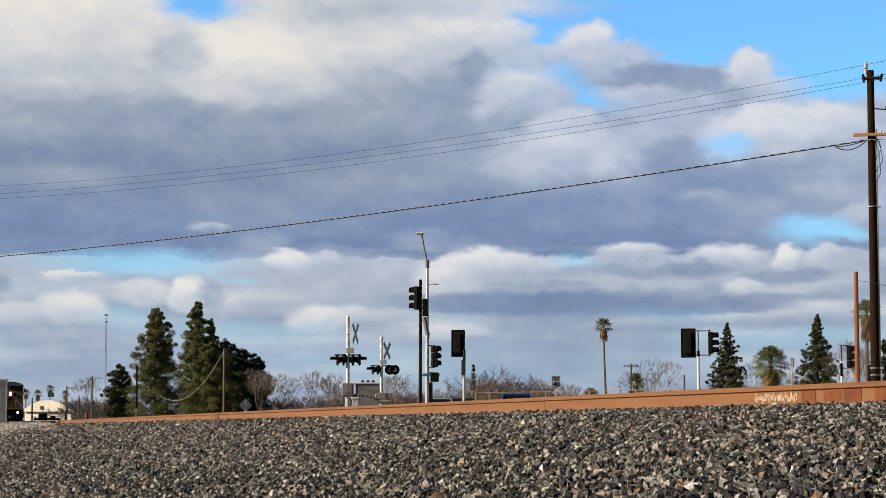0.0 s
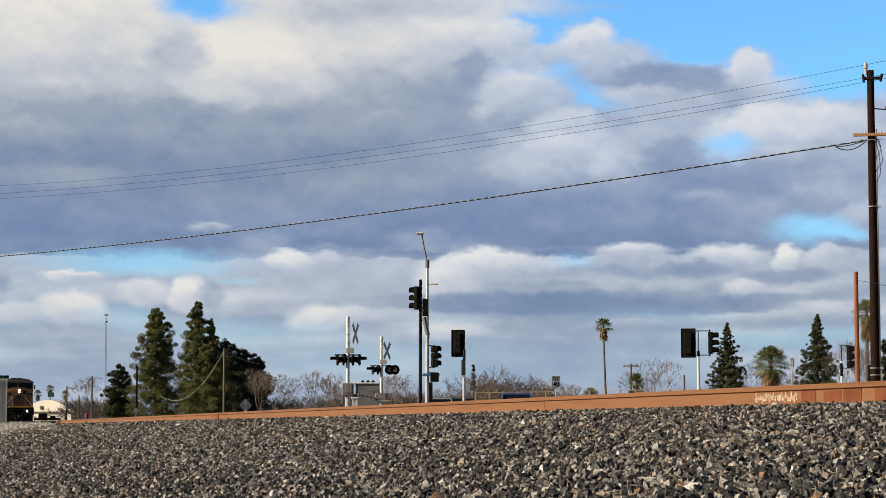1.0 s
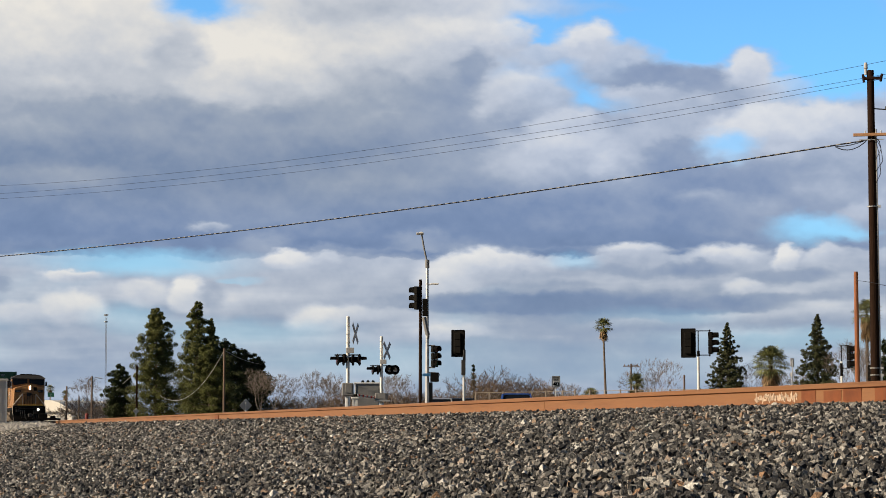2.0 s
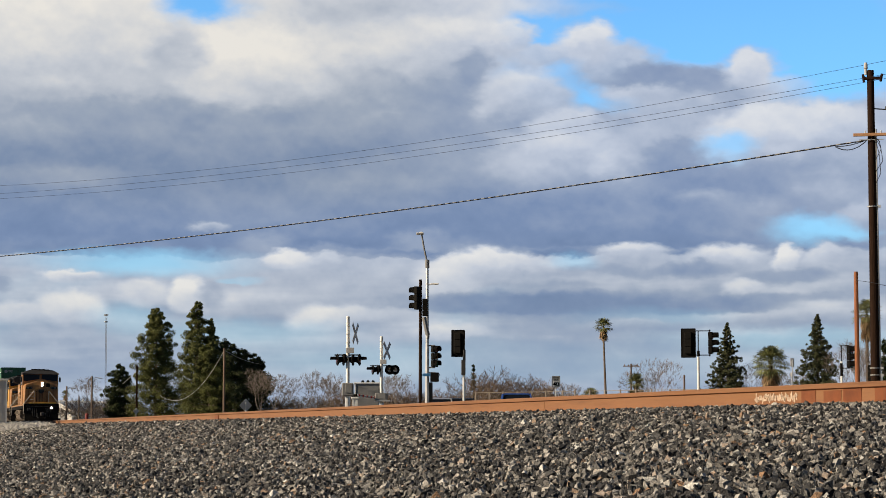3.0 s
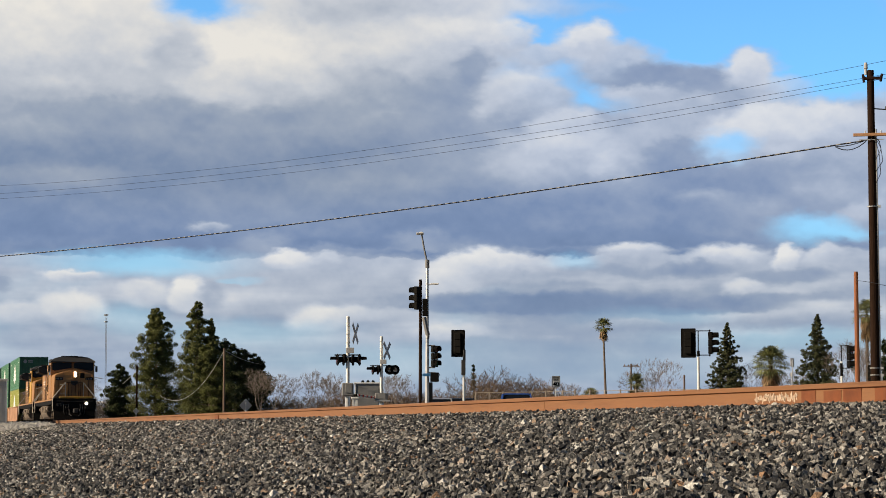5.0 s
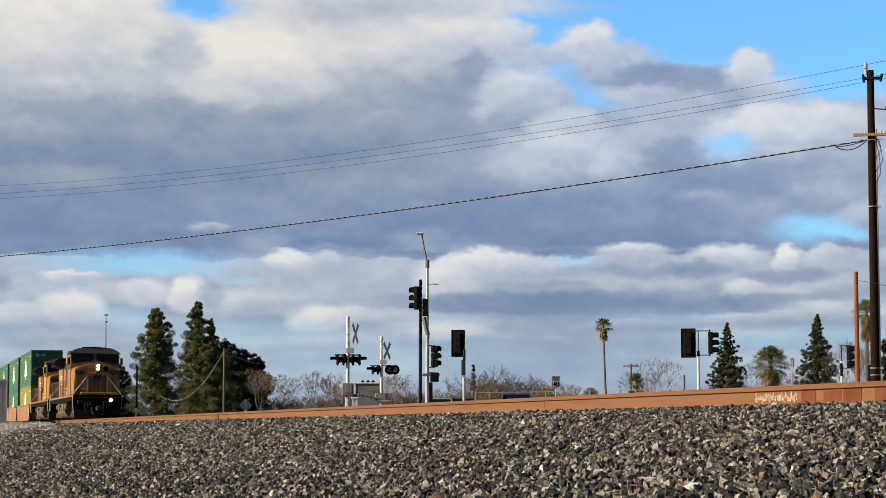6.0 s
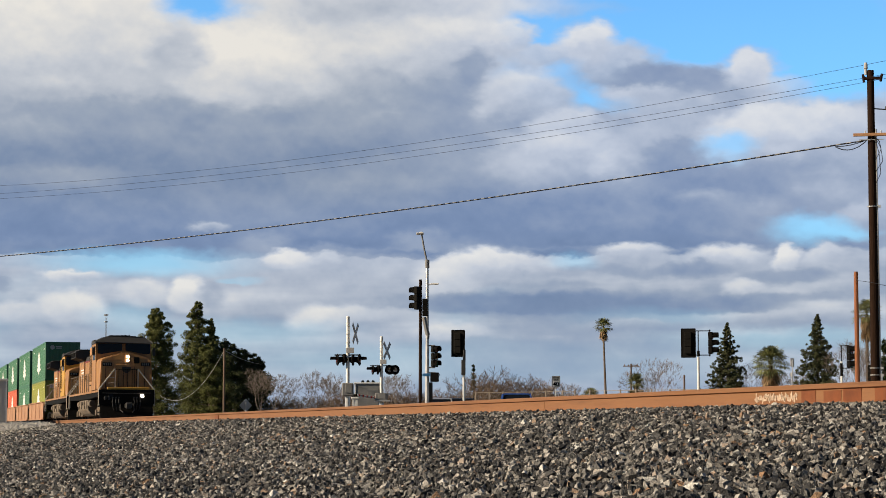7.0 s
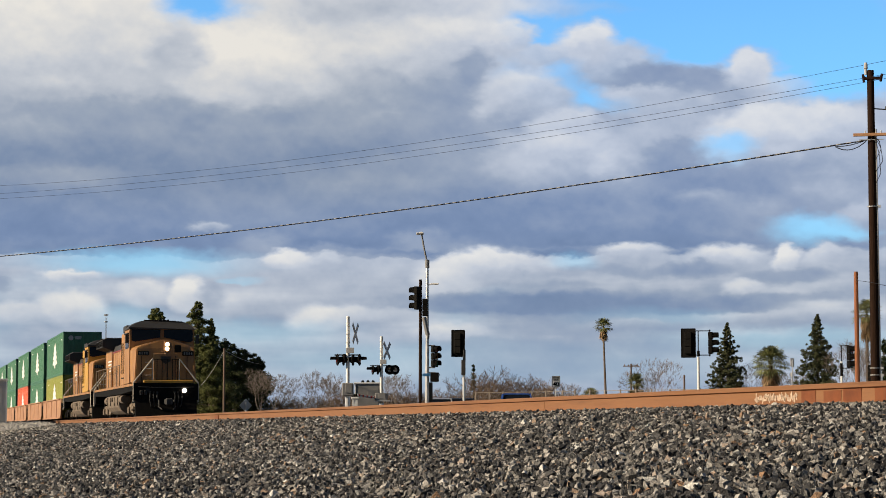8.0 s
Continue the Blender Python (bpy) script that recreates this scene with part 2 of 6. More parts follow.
# and is dimmer away from the bright bank and the sun's side
dim = wt.nodes.new("ShaderNodeVectorMath")
dim.operation = "SCALE"
link(wt, blue, dim.inputs[0]), link(wt, wrange(wmath("ABSOLUTE", bearing), 30.0, 85.0, 1.0, 0.30), dim.inputs["Scale"])
blue = dim.outputs[0]
back = wt.nodes.new("ShaderNodeBackground")
hazed = wmix(wrange(height, 4.0, 0.5, 0.0, 0.4), cloud_colour, (0.32, 0.43, 0.60, 1))
link(wt, wmix(cover[0], blue, hazed), back.inputs[0])
back.inputs[1].default_value = 0.70
wt.links.new(back.outputs[0], wt.nodes.new("ShaderNodeOutputWorld").inputs[0])

sun = new("sun", bpy.data.lights.new("sun", "SUN"))
sun.data.energy, sun.data.angle, sun.data.color = 5.0, radians(0.6), (1.0, 0.83, 0.61)
sun.matrix_world = look(SUN_DIR * 50, (0, 0, 0))


# ---- materials ----
def material(name, color, rough=0.7, metal=0.0, vary=0.25, scale=6.0, bump=0.0, bump_scale=40.0, dirt=None, dirt_amount=0.0,
             dirt_scale=1.2, random=0.0, island=0.0, spec=0.5, stretch=(1, 1, 1)):
    m = bpy.data.materials.new(name)
    m.use_nodes = True
    t = m.node_tree
    bsdf = t.nodes["Principled BSDF"]
    tc = t.nodes.new("ShaderNodeTexCoord")
    mp = t.nodes.new("ShaderNodeMapping")
    mp.inputs["Scale"].default_value = stretch
    t.links.new(tc.outputs["Object"], mp.inputs[0])
    n1 = t.nodes.new("ShaderNodeTexNoise")
    n1.inputs["Scale"].default_value, n1.inputs["Detail"].default_value = scale, 6
    t.links.new(mp.outputs[0], n1.inputs["Vector"])
    hsv = t.nodes.new("ShaderNodeHueSaturation")
    hsv.inputs["Color"].default_value = (*color, 1)
    val = t.nodes.new("ShaderNodeMapRange")
    val.inputs["To Min"].default_value, val.inputs["To Max"].default_value = 1 - vary, 1 + vary
    val.inputs["From Min"].default_value, val.inputs["From Max"].default_value = 0.25, 0.75
    t.links.new(n1.outputs["Fac"], val.inputs["Value"])
    v = val.outputs[0]
    for amount, node, out in ((random, "ShaderNodeObjectInfo", "Random"), (island, "ShaderNodeNewGeometry", "Random Per Island")):
        if amount:
            info = t.nodes.new(node)
            r = t.nodes.new("ShaderNodeMapRange")
            r.inputs["To Min"].default_value, r.inputs["To Max"].default_value = 1 - amount, 1 + amount
            t.links.new(info.outputs[out], r.inputs["Value"])
            mul = t.nodes.new("ShaderNodeMath")
            mul.operation = "MULTIPLY"
            t.links.new(v, mul.inputs[0]), t.links.new(r.outputs[0], mul.inputs[1])
            v = mul.outputs[0]
    t.links.new(v, hsv.inputs["Value"])
    col = hsv.outputs[0]
    if dirt:
        n2 = t.nodes.new("ShaderNodeTexNoise")
        n2.inputs["Scale"].default_value, n2.inputs["Detail"].default_value, n2.inputs["Roughness"].default_value = dirt_scale, 8, 0.65
        t.links.new(mp.outputs[0], n2.inputs["Vector"])
        k = t.nodes.new("ShaderNodeMapRange")
        k.inputs["From Min"].default_value, k.inputs["From Max"].default_value, k.inputs["To Max"].default_value = 0.42, 0.68, dirt_amount
        t.links.new(n2.outputs["Fac"], k.inputs["Value"])
        mix = t.nodes.new("ShaderNodeMix")
        mix.data_type = "RGBA"
        t.links.new(k.outputs[0], mix.inputs[0]), t.links.new(col, mix.inputs[6])
        mix.inputs[7].default_value = (*dirt, 1)
        col = mix.outputs[2]
    t.links.new(col, bsdf.inputs["Base Color"])
    bsdf.inputs["Roughness"].default_value, bsdf.inputs["Metallic"].default_value = rough, metal
    bsdf.inputs["Specular IOR Level"].default_value = spec
    if bump:
        n3 = t.nodes.new("ShaderNodeTexNoise")
        n3.inputs["Scale"].default_value, n3.inputs["Detail"].default_value = bump_scale, 5
        t.links.new(mp.outputs[0], n3.inputs["Vector"])
        b = t.nodes.new("ShaderNodeBump")
        b.inputs["Strength"].default_value, b.inputs["Distance"].default_value = bump, 0.02
        t.links.new(n3.outputs["Fac"], b.inputs["Height"]), t.links.new(b.outputs[0], bsdf.inputs["Normal"])
    return m


def glow(name, color, strength):
    m = bpy.data.materials.new(name)
    m.use_nodes = True
    bsdf = m.node_tree.nodes["Principled BSDF"]
    bsdf.inputs["Base Color"].default_value = (*color, 1)
    bsdf.inputs["Emission Color"].default_value, bsdf.inputs["Emission Strength"].default_value = (*color, 1), strength
    return m


RUST = (0.20, 0.075, 0.028)
M = {
    "earth": material("dry_earth", (0.20, 0.16, 0.11), 0.95, vary=0.3, scale=0.6, bump=0.6, bump_scale=6, dirt=(0.10, 0.10, 0.04), dirt_amount=0.7, dirt_scale=0.15),
    "asphalt": material("asphalt", (0.05, 0.05, 0.052), 0.9, vary=0.3, scale=3, bump=0.4, bump_scale=60, dirt=(0.09, 0.085, 0.075), dirt_amount=0.5),
    "rail": material("rusted_rail_steel", (0.232, 0.106, 0.044), 0.8, 0.1, vary=0.24, scale=1.6, bump=0.12, bump_scale=30, dirt=(0.120, 0.050, 0.022), dirt_amount=0.8, dirt_scale=1.6, stretch=(1, 0.35, 5)),
    "rail_dark": material("dark_rust", (0.150, 0.040, 0.009), 0.8, 0.1, vary=0.3, scale=9, dirt=(0.19, 0.075, 0.028), dirt_amount=0.5),
    "rail_white": material("grimy_white_handrail_paint", (0.42, 0.38, 0.32), 0.6, vary=0.2, scale=8),
    "chalk": material("chalky_white_paint", (0.52, 0.40, 0.30), 0.85, vary=0.3, scale=30),
    "red_white": material("red_gate_stripe", (0.45, 0.03, 0.025), 0.5, vary=0.08),
    "blue_sign": material("blue_sign_face", (0.03, 0.14, 0.32), 0.5, vary=0.05),
    "tie": material("weathered_tie_timber", (0.10, 0.085, 0.07), 0.9, vary=0.35, scale=5, bump=0.5, random=0.3, stretch=(1, 6, 1)),
    "stone": material("crushed_ballast_stone", (0.155, 0.15, 0.145), 0.9, vary=0.38, scale=70, bump=0.7, bump_scale=120),
    "pale_stone": material("pale_dusty_gravel", (0.33, 0.31, 0.27), 0.9, vary=0.3, scale=40, bump=0.5, bump_scale=60, island=0.6),
    # fine gravel, near-black so that shade between the ballast stones is in the colour
    "gravel": material("gravel_with_gap_shade", (0.038, 0.036, 0.034), 0.95, vary=0.6, scale=34, bump=1.0, bump_scale=30),
    "yellow": material("dusty_yellow_enamel", (0.39, 0.190, 0.056), 0.5, vary=0.22, scale=2.6, dirt=(0.105, 0.050, 0.024), dirt_amount=0.9, dirt_scale=1.3, stretch=(1.4, 1.4, 0.45)),
    "yellow_clean": material("bright_yellow_enamel", (0.50, 0.27, 0.03), 0.5, vary=0.15, scale=4, dirt=(0.25, 0.14, 0.04), dirt_amount=0.5),
    "grey_paint": material("grey_loco_paint", (0.032, 0.032, 0.032), 0.65, vary=0.2, scale=3, dirt=(0.035, 0.03, 0.026), dirt_amount=0.7, spec=0.3),
    "under": material("grimy_underframe", (0.17, 0.13, 0.092), 0.85, vary=0.3, scale=4, dirt=(0.08, 0.06, 0.045), dirt_amount=0.7),
    "black": material("sooty_black_steel", (0.005, 0.0048, 0.0046), 0.85, vary=0.3, scale=5, dirt=(0.016, 0.013, 0.010), dirt_amount=0.35, spec=0.12),
    "red_stripe": material("red_enamel", (0.22, 0.02, 0.014), 0.5, vary=0.1),
    "white": material("white_paint", (0.74, 0.73, 0.70), 0.55, vary=0.08, scale=4, dirt=(0.4, 0.36, 0.3), dirt_amount=0.35),
    "glass": material("dark_window_glass", (0.006, 0.008, 0.012), 0.25, vary=0.1, spec=0.15),
    "green": material("green_container_enamel", (0.036, 0.145, 0.072), 0.5, vary=0.15, scale=1.5, dirt=(0.055, 0.115, 0.072), dirt_amount=0.5),
    "lime": material("lime_container_enamel", (0.22, 0.23, 0.025), 0.5, vary=0.12, scale=1.5, dirt=(0.2, 0.2, 0.06), dirt_amount=0.4),
    "orange": material("orange_container_enamel", (0.50, 0.085, 0.03), 0.5, vary=0.12, scale=1.5, dirt=(0.4, 0.12, 0.06), dirt_amount=0.4),
    "well": material("faded_tan_car_paint", (0.37, 0.20, 0.11), 0.7, vary=0.18, scale=2, dirt=(0.19, 0.085, 0.045), dirt_amount=0.6),
    "lamp_on": glow("lit_headlamp", (1.0, 0.86, 0.66), 7.0),
    "pole_wood": material("creosoted_pole_timber", (0.022, 0.012, 0.008), 0.95, spec=0.08, vary=0.35, scale=4, bump=0.5, stretch=(6, 6, 0.6)),
    "pole_rust": material("reddish_pole_timber", (0.24, 0.085, 0.035), 0.85, vary=0.3, scale=4, bump=0.5, stretch=(6, 6, 0.5)),
    "grey_wood": material("grey_pole_timber", (0.14, 0.10, 0.075), 0.9, vary=0.3, scale=4, bump=0.4, stretch=(6, 6, 0.5)),
    "arm_wood": material("tan_crossarm_timber", (0.38, 0.20, 0.10), 0.85, vary=0.25, scale=4, stretch=(0.6, 6, 6)),
    "galv": material("galvanised_steel", (0.52, 0.52, 0.52), 0.45, 0.6, vary=0.12, scale=6),
    "alu": material("white_painted_aluminium", (0.72, 0.72, 0.70), 0.5, 0.1, vary=0.08, scale=6, dirt=(0.45, 0.43, 0.4), dirt_amount=0.4),
    "cabinet": material("pale_grey_cabinet_paint", (0.42, 0.415, 0.41), 0.6, vary=0.1, scale=2, dirt=(0.28, 0.27, 0.26), dirt_amount=0.5),
    "cabinet_grey": material("weathered_grey_paint_and_arm_shade", (0.19, 0.19, 0.19), 0.65, vary=0.14, scale=2, dirt=(0.11, 0.11, 0.11), dirt_amount=0.5),
    "wire": material("dark_cable", (0.012, 0.012, 0.013), 0.85, spec=0.1),
    "needle": material("pine_needles", (0.092, 0.100, 0.028), 0.7, vary=0.35, scale=1.5, island=0.5, spec=0.25),
    "needle_dark": material("dark_conifer_needles", (0.034, 0.044, 0.014), 0.7, vary=0.35, scale=1.5, island=0.5, spec=0.25),
    "needle_conifer": material("blue_green_conifer_needles", (0.058, 0.064, 0.030), 0.7, vary=0.35, scale=1.5, island=0.5, spec=0.2),
    "palm": material("palm_frond", (0.15, 0.16, 0.062), 0.5, vary=0.3, scale=2, island=0.4, spec=0.4),
    "palm_dead": material("dry_palm_thatch", (0.24, 0.155, 0.075), 0.85, vary=0.3, scale=2, island=0.4),
    "bark": material("grey_brown_bark", (0.11, 0.08, 0.06), 0.9, vary=0.3, scale=6, bump=0.5, stretch=(4, 4, 1)),
    "twig": material("bare_twigs", (0.150, 0.112, 0.088), 0.9, vary=0.25, scale=3, island=0.4, spec=0.1),
    "twig_pale": material("pale_bare_twigs", (0.125, 0.106, 0.094), 0.9, vary=0.25, scale=3, island=0.4, spec=0.1),
    "post": material("weathered_fence_post", (0.24, 0.195, 0.15), 0.7, vary=0.2, scale=5),
    "wall_white": material("white_corrugated_wall", (0.75, 0.72, 0.66), 0.7, vary=0.08, scale=0.5),
    "blue_car": material("blue_car_paint", (0.03, 0.07, 0.25), 0.25, 0.2, vary=0.05),
    "dark_car": material("dark_car_paint", (0.03, 0.035, 0.045), 0.25, 0.2, vary=0.05),
    "silver_car": material("silver_car_paint", (0.35, 0.37, 0.40), 0.3, 0.4, vary=0.05),
    "rubber": material("tyre_rubber", (0.02, 0.02, 0.02), 0.85, vary=0.2),
    "sign_green": material("green_sign_face", (0.01, 0.10, 0.06), 0.5, vary=0.05),
    "lens_red": material("dark_red_lens", (0.10, 0.008, 0.008), 0.2, vary=0.05),
    "lens_amber": material("dark_amber_lens", (0.12, 0.05, 0.006), 0.2, vary=0.05),
    "lens_green": material("dark_green_lens", (0.006, 0.06, 0.04), 0.2, vary=0.05),
    "red_iron": material("red_hydrant_paint", (0.15, 0.018, 0.014), 0.7, vary=0.2),
}


# ---- building helpers ----
def part(name, bm, mat, parent=None, label="", smooth=False):
    me = bpy.data.meshes.new(name)
    bmesh.ops.recalc_face_normals(bm, faces=bm.faces)
    bm.to_mesh(me)
    bm.free()
    if smooth:
        me.shade_smooth()
    me.materials.append(M[mat])
    ob = new(name, me)
    if parent:
        ob.parent = parent
    return tagged(ob, label)


def raw(name, verts, faces, mat, parent=None, label=""):
    me = bpy.data.meshes.new(name)
    verts, faces = np.asarray(verts, dtype=np.float32), np.asarray(faces, dtype=np.int32)
    k = faces.shape[1]
    me.vertices.add(len(verts)), me.loops.add(faces.size), me.polygons.add(len(faces))
    me.vertices.foreach_set("co", verts.ravel())
    me.loops.foreach_set("vertex_index", faces.ravel())
    me.polygons.foreach_set("loop_start", np.arange(0, faces.size, k, dtype=np.int32))
    me.update(calc_edges=True)
    me.shade_flat()
    me.materials.append(M[mat])
    ob = new(name, me)
    if parent:
        ob.parent = parent
    return tagged(ob, label)


def thing(name, m, label, category, group="", kind=""):
    ob = new(name)
    ob.matrix_world = m
    return tagged(ob, label, category, group, kind)


def B():
    return bmesh.new()


def box(bm, c, s, bevel=0.0, m=None):
    mm = Matrix.Translation(c) @ Matrix.Diagonal((*s, 1))
    g = bmesh.ops.create_cube(bm, size=1, matrix=(m @ mm) if m else mm)
    if bevel:
        edges = {e for v in g["verts"] for e in v.link_edges}
        bmesh.ops.bevel(bm, geom=list(edges), offset=bevel, segments=1, affect="EDGES")
    return bm


def rod(bm, a, b, r0, r1=None, n=8):
    a, b = Vector(a), Vector(b)
    d = b - a
    m = Matrix.Translation((a + b) / 2) @ d.to_track_quat("Z", "Y").to_matrix().to_4x4()
    bmesh.ops.create_cone(bm, cap_ends=True, segments=n, radius1=r0, radius2=r0 if r1 is None else r1, depth=d.length, matrix=m)
    return bm


def prism(bm, pts, x0, x1, axis="x"):
    """A polygon given in the two other axes, drawn out along one axis."""
    def at(x, p):
        return (x, p[0], p[1]) if axis == "x" else (p[0], x, p[1]) if axis == "y" else (p[0], p[1], x)
    a, b = [bm.verts.new(at(x0, p)) for p in pts], [bm.verts.new(at(x1, p)) for p in pts]
    bm.faces.new(a), bm.faces.new(b[::-1])
    for i in range(len(pts)):
        j = (i + 1) % len(pts)
        bm.faces.new((a[i], a[j], b[j], b[i]))
    return bm


def tube(bm, pts, r, n=6):
    """One continuous round bar along a bent line."""
    pts = [Vector(p) for p in pts]
    rings = []
    for i, p in enumerate(pts):
        d = (pts[min(i + 1, len(pts) - 1)] - pts[max(i - 1, 0)]).normalized()
        ref = Vector((0, 1, 0)) if abs(d.y) < 0.9 else Vector((1, 0, 0))
        u = d.cross(ref).normalized()
        w = d.cross(u)
        rings.append([bm.verts.new(p + (u * math.cos(2 * math.pi * k / n) + w * math.sin(2 * math.pi * k / n)) * r) for k in range(n)])
    for a, b in zip(rings, rings[1:]):
        for k in range(n):
            bm.faces.new((a[k], a[(k + 1) % n], b[(k + 1) % n], b[k]))
    bm.faces.new(rings[0][::-1]), bm.faces.new(rings[-1])
    return bm


def parts(name, bm, mat, parent, label="", key=None):
    """Each separate piece of bm becomes a part of its own; key(centre) joins pieces that belong together."""
    bm.verts.ensure_lookup_table()
    seen, groups = set(), {}
    for v in bm.verts:
        if v in seen:
            continue
        stack, isle = [v], []
        seen.add(v)
        while stack:
            a = stack.pop()
            isle.append(a)
            for e in a.link_edges:
                b = e.other_vert(a)
                if b not in seen:
                    seen.add(b)
                    stack.append(b)
        c = sum((a.co for a in isle), Vector()) / len(isle)
        groups.setdefault(key(c) if key else len(groups), []).extend(isle)
    made = []
    for isle in groups.values():
        out, pair = B(), {}
        for a in isle:
            pair[a] = out.verts.new(a.co)
        for f in {f for a in isle for f in a.link_faces}:
            out.faces.new([pair[a] for a in f.verts])
        made.append(part(name, out, mat, parent, label))
    bm.free()
    return made


def by_side(c):
    return c.x > 0


def stone_material():
    """Crushed rock: each stone has its own grey, brown or pale tone, with grain and dust."""
    m = M["stone"]
    t = m.node_tree
    geo = t.nodes.new("ShaderNodeNewGeometry")
    rp = t.nodes.new("ShaderNodeValToRGB")
    t.links.new(geo.outputs["Random Per Island"], rp.inputs[0])
    e = rp.color_ramp.elements
    e[0].color, e[1].position, e[1].color = (0.009, 0.009, 0.010, 1), 1.0, (0.66, 0.65, 0.62, 1)
    for p_, c_ in ((0.30, (0.038, 0.038, 0.040, 1)), (0.56, (0.128, 0.125, 0.120, 1)), (0.76, (0.240, 0.226, 0.208, 1)), (0.88, (0.43, 0.41, 0.38, 1)), (0.93, (0.25, 0.15, 0.085, 1)), (0.95, (0.17, 0.155, 0.14, 1))):
        e.new(p_).color = c_
    hsv = next(n for n in t.nodes if n.type == "HUE_SAT")
    t.links.new(rp.outputs[0], hsv.inputs["Color"])


stone_material()

# ---- ground, road, tracks ----
RAIL_TOP = 0.566
NEAR_RAIL, GAUGE = 7.4, 1.505
TRACKS = (NEAR_RAIL + GAUGE / 2, 12.15)


def ground_z(x):
    """Height of the ballast apron, the track bed and the flat land beyond, across the tracks."""
    if x < -4:
        return -0.55
    if x < 0.5:
        return -0.55 + (x + 4) * 0.034
    if x < 6.95:
        return -0.397 + (x - 0.5) * 0.1165
    if x < 14.6:
        return 0.355
    if x < 17.0:
        return 0.355 - (x - 14.6) * 0.1075
    return 0.097


def ground():
    xs = [-3000, -600, -150, -40, -10, -4, -2, 0.5, 2, 3.5, 5, 6.2, 6.95, 7.4, 8.9, 10, 11.4, 12.9, 14.6, 17, 25, 50, 110, 300, 900, 3000]
    ys = [-400, -60, -10, 0, 5, 10, 15, 20, 30, 45, 60, 80, 100, 130, 180, 260, 400, 700, 1300, 4200]
    bm = B()
    rows = [[bm.verts.new((x, y, ground_z(x))) for x in xs] for y in ys]
    for r0, r1 in zip(rows, rows[1:]):
        for i in range(len(xs) - 1):
            bm.faces.new((r0[i], r0[i + 1], r1[i + 1], r1[i]))
    # this dark sheet stands in for deep shade in the gaps between stones
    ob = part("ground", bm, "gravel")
    ob.data.materials.append(M["earth"])
    for p in ob.data.polygons:
        if not (-3 < p.center.x < 17) or p.center.y > 400:
            p.material_index = 1
    return tagged(ob, "crushed-stone apron with gap shade in its colour, and flat dry land to the horizon", "ground", kind="structure")


ground()

RAIL_PROFILE = ((-0.076, 0), (0.076, 0), (0.076, 0.012), (0.012, 0.03), (0.009, 0.135), (0.034, 0.145), (0.037, 0.178), (0.028, 0.186),
                (-0.028, 0.186), (-0.037, 0.178), (-0.034, 0.145), (-0.009, 0.135), (-0.012, 0.03), (-0.076, 0.012))


def track(cx):
    t = thing("railway_track", pose(cx, 0, RAIL_TOP - 0.186), "rusted steel railway track on ballast", "railway track", "parallel tracks", "structure")
    for sx in (-1, 1):
        rail = B()
        prism(rail, [(sx * GAUGE / 2 + a, b) for a, b in RAIL_PROFILE], -40, 700, "y")
        part("rail", rail, "rail", t)
    return t


for cx_ in TRACKS:
    track(cx_)


# paint marks and joints on the near rail's web
def rail_marks():
    x = NEAR_RAIL - 0.0125
    rng = random.Random(4)
    def patch(y0, y1, z0, z1, mat, name, lab):
        bm = B()
        box(bm, (x, (y0 + y1) / 2, RAIL_TOP - 0.186 + (z0 + z1) / 2), (0.004, abs(y1 - y0), z1 - z0))
        tagged(part(name, bm, mat), lab, "paint mark", "paint on the rail")
    patch(16.91, 16.62, 0.036, 0.134, "rail_dark", "paint_patch", "dark rusty patch on the rail web")
    patch(16.46, 16.12, 0.036, 0.128, "rail_dark", "paint_patch", "dark rusty patch on the rail web")
    patch(16.08, 15.74, 0.034, 0.134, "rail_dark", "paint_patch", "dark rusty patch on the rail web")
    patch(15.50, 15.24, 0.034, 0.134, "rail_dark", "paint_patch", "dark rusty patch on the rail web")
    mark = thing("chalk_marks", pose(0, 0, 0), "faded white hand-painted marks on the rail web", "paint mark")
    ya, yb = 17.93, 17.00
    for k in range(90):
        y = ya + (yb - ya) * (k + rng.random() * 0.7) / 90
        bm = B()
        z = RAIL_TOP - 0.186 + rng.choice((0.07, 0.085, 0.10)) + rng.uniform(-0.01, 0.01)
        stroke = Matrix.Translation((x - 0.001, y, z)) @ Matrix.Rotation(rng.choice((-0.15, 0.0, 0.1, 1.5)) + rng.uniform(-0.15, 0.15), 4, "X")
        box(bm, (0, 0, 0), (0.003, rng.uniform(0.010, 0.022), rng.uniform(0.016, 0.050)), m=stroke)
        part("mark", bm, "chalk", mark)
    for yj in (51.01, 24.38):
        J = thing("rail_joint", pose(NEAR_RAIL, yj, RAIL_TOP - 0.186), "bolted steel joint bar on the rail", "rail joint", "rail joints")
        bm = B()
        box(bm, (-0.022, 0, 0.078), (0.024, 0.5, 0.10), 0.005) if yj > 30 else box(bm, (-0.0115, 0, 0.085), (0.005, 0.05, 0.09), 0.001)
        part("bar", bm, "rail_dark" if yj > 30 else "rail", J)


rail_marks()


# the road that crosses the tracks
def crossing_road():
    bm = B()
    prism(bm, ((-60, -0.60), (-25, -0.50), (2, 0.46), (6.4, 0.558), (13.7, 0.558), (17.5, 0.50), (45, 0.14), (140, 0.14), (140, -0.9), (-60, -0.9)), 104.2, 121.5, "y")
    ob = part("road", bm, "asphalt")
    tagged(ob, "dark asphalt road crossing the tracks", "road", kind="structure")


crossing_road()


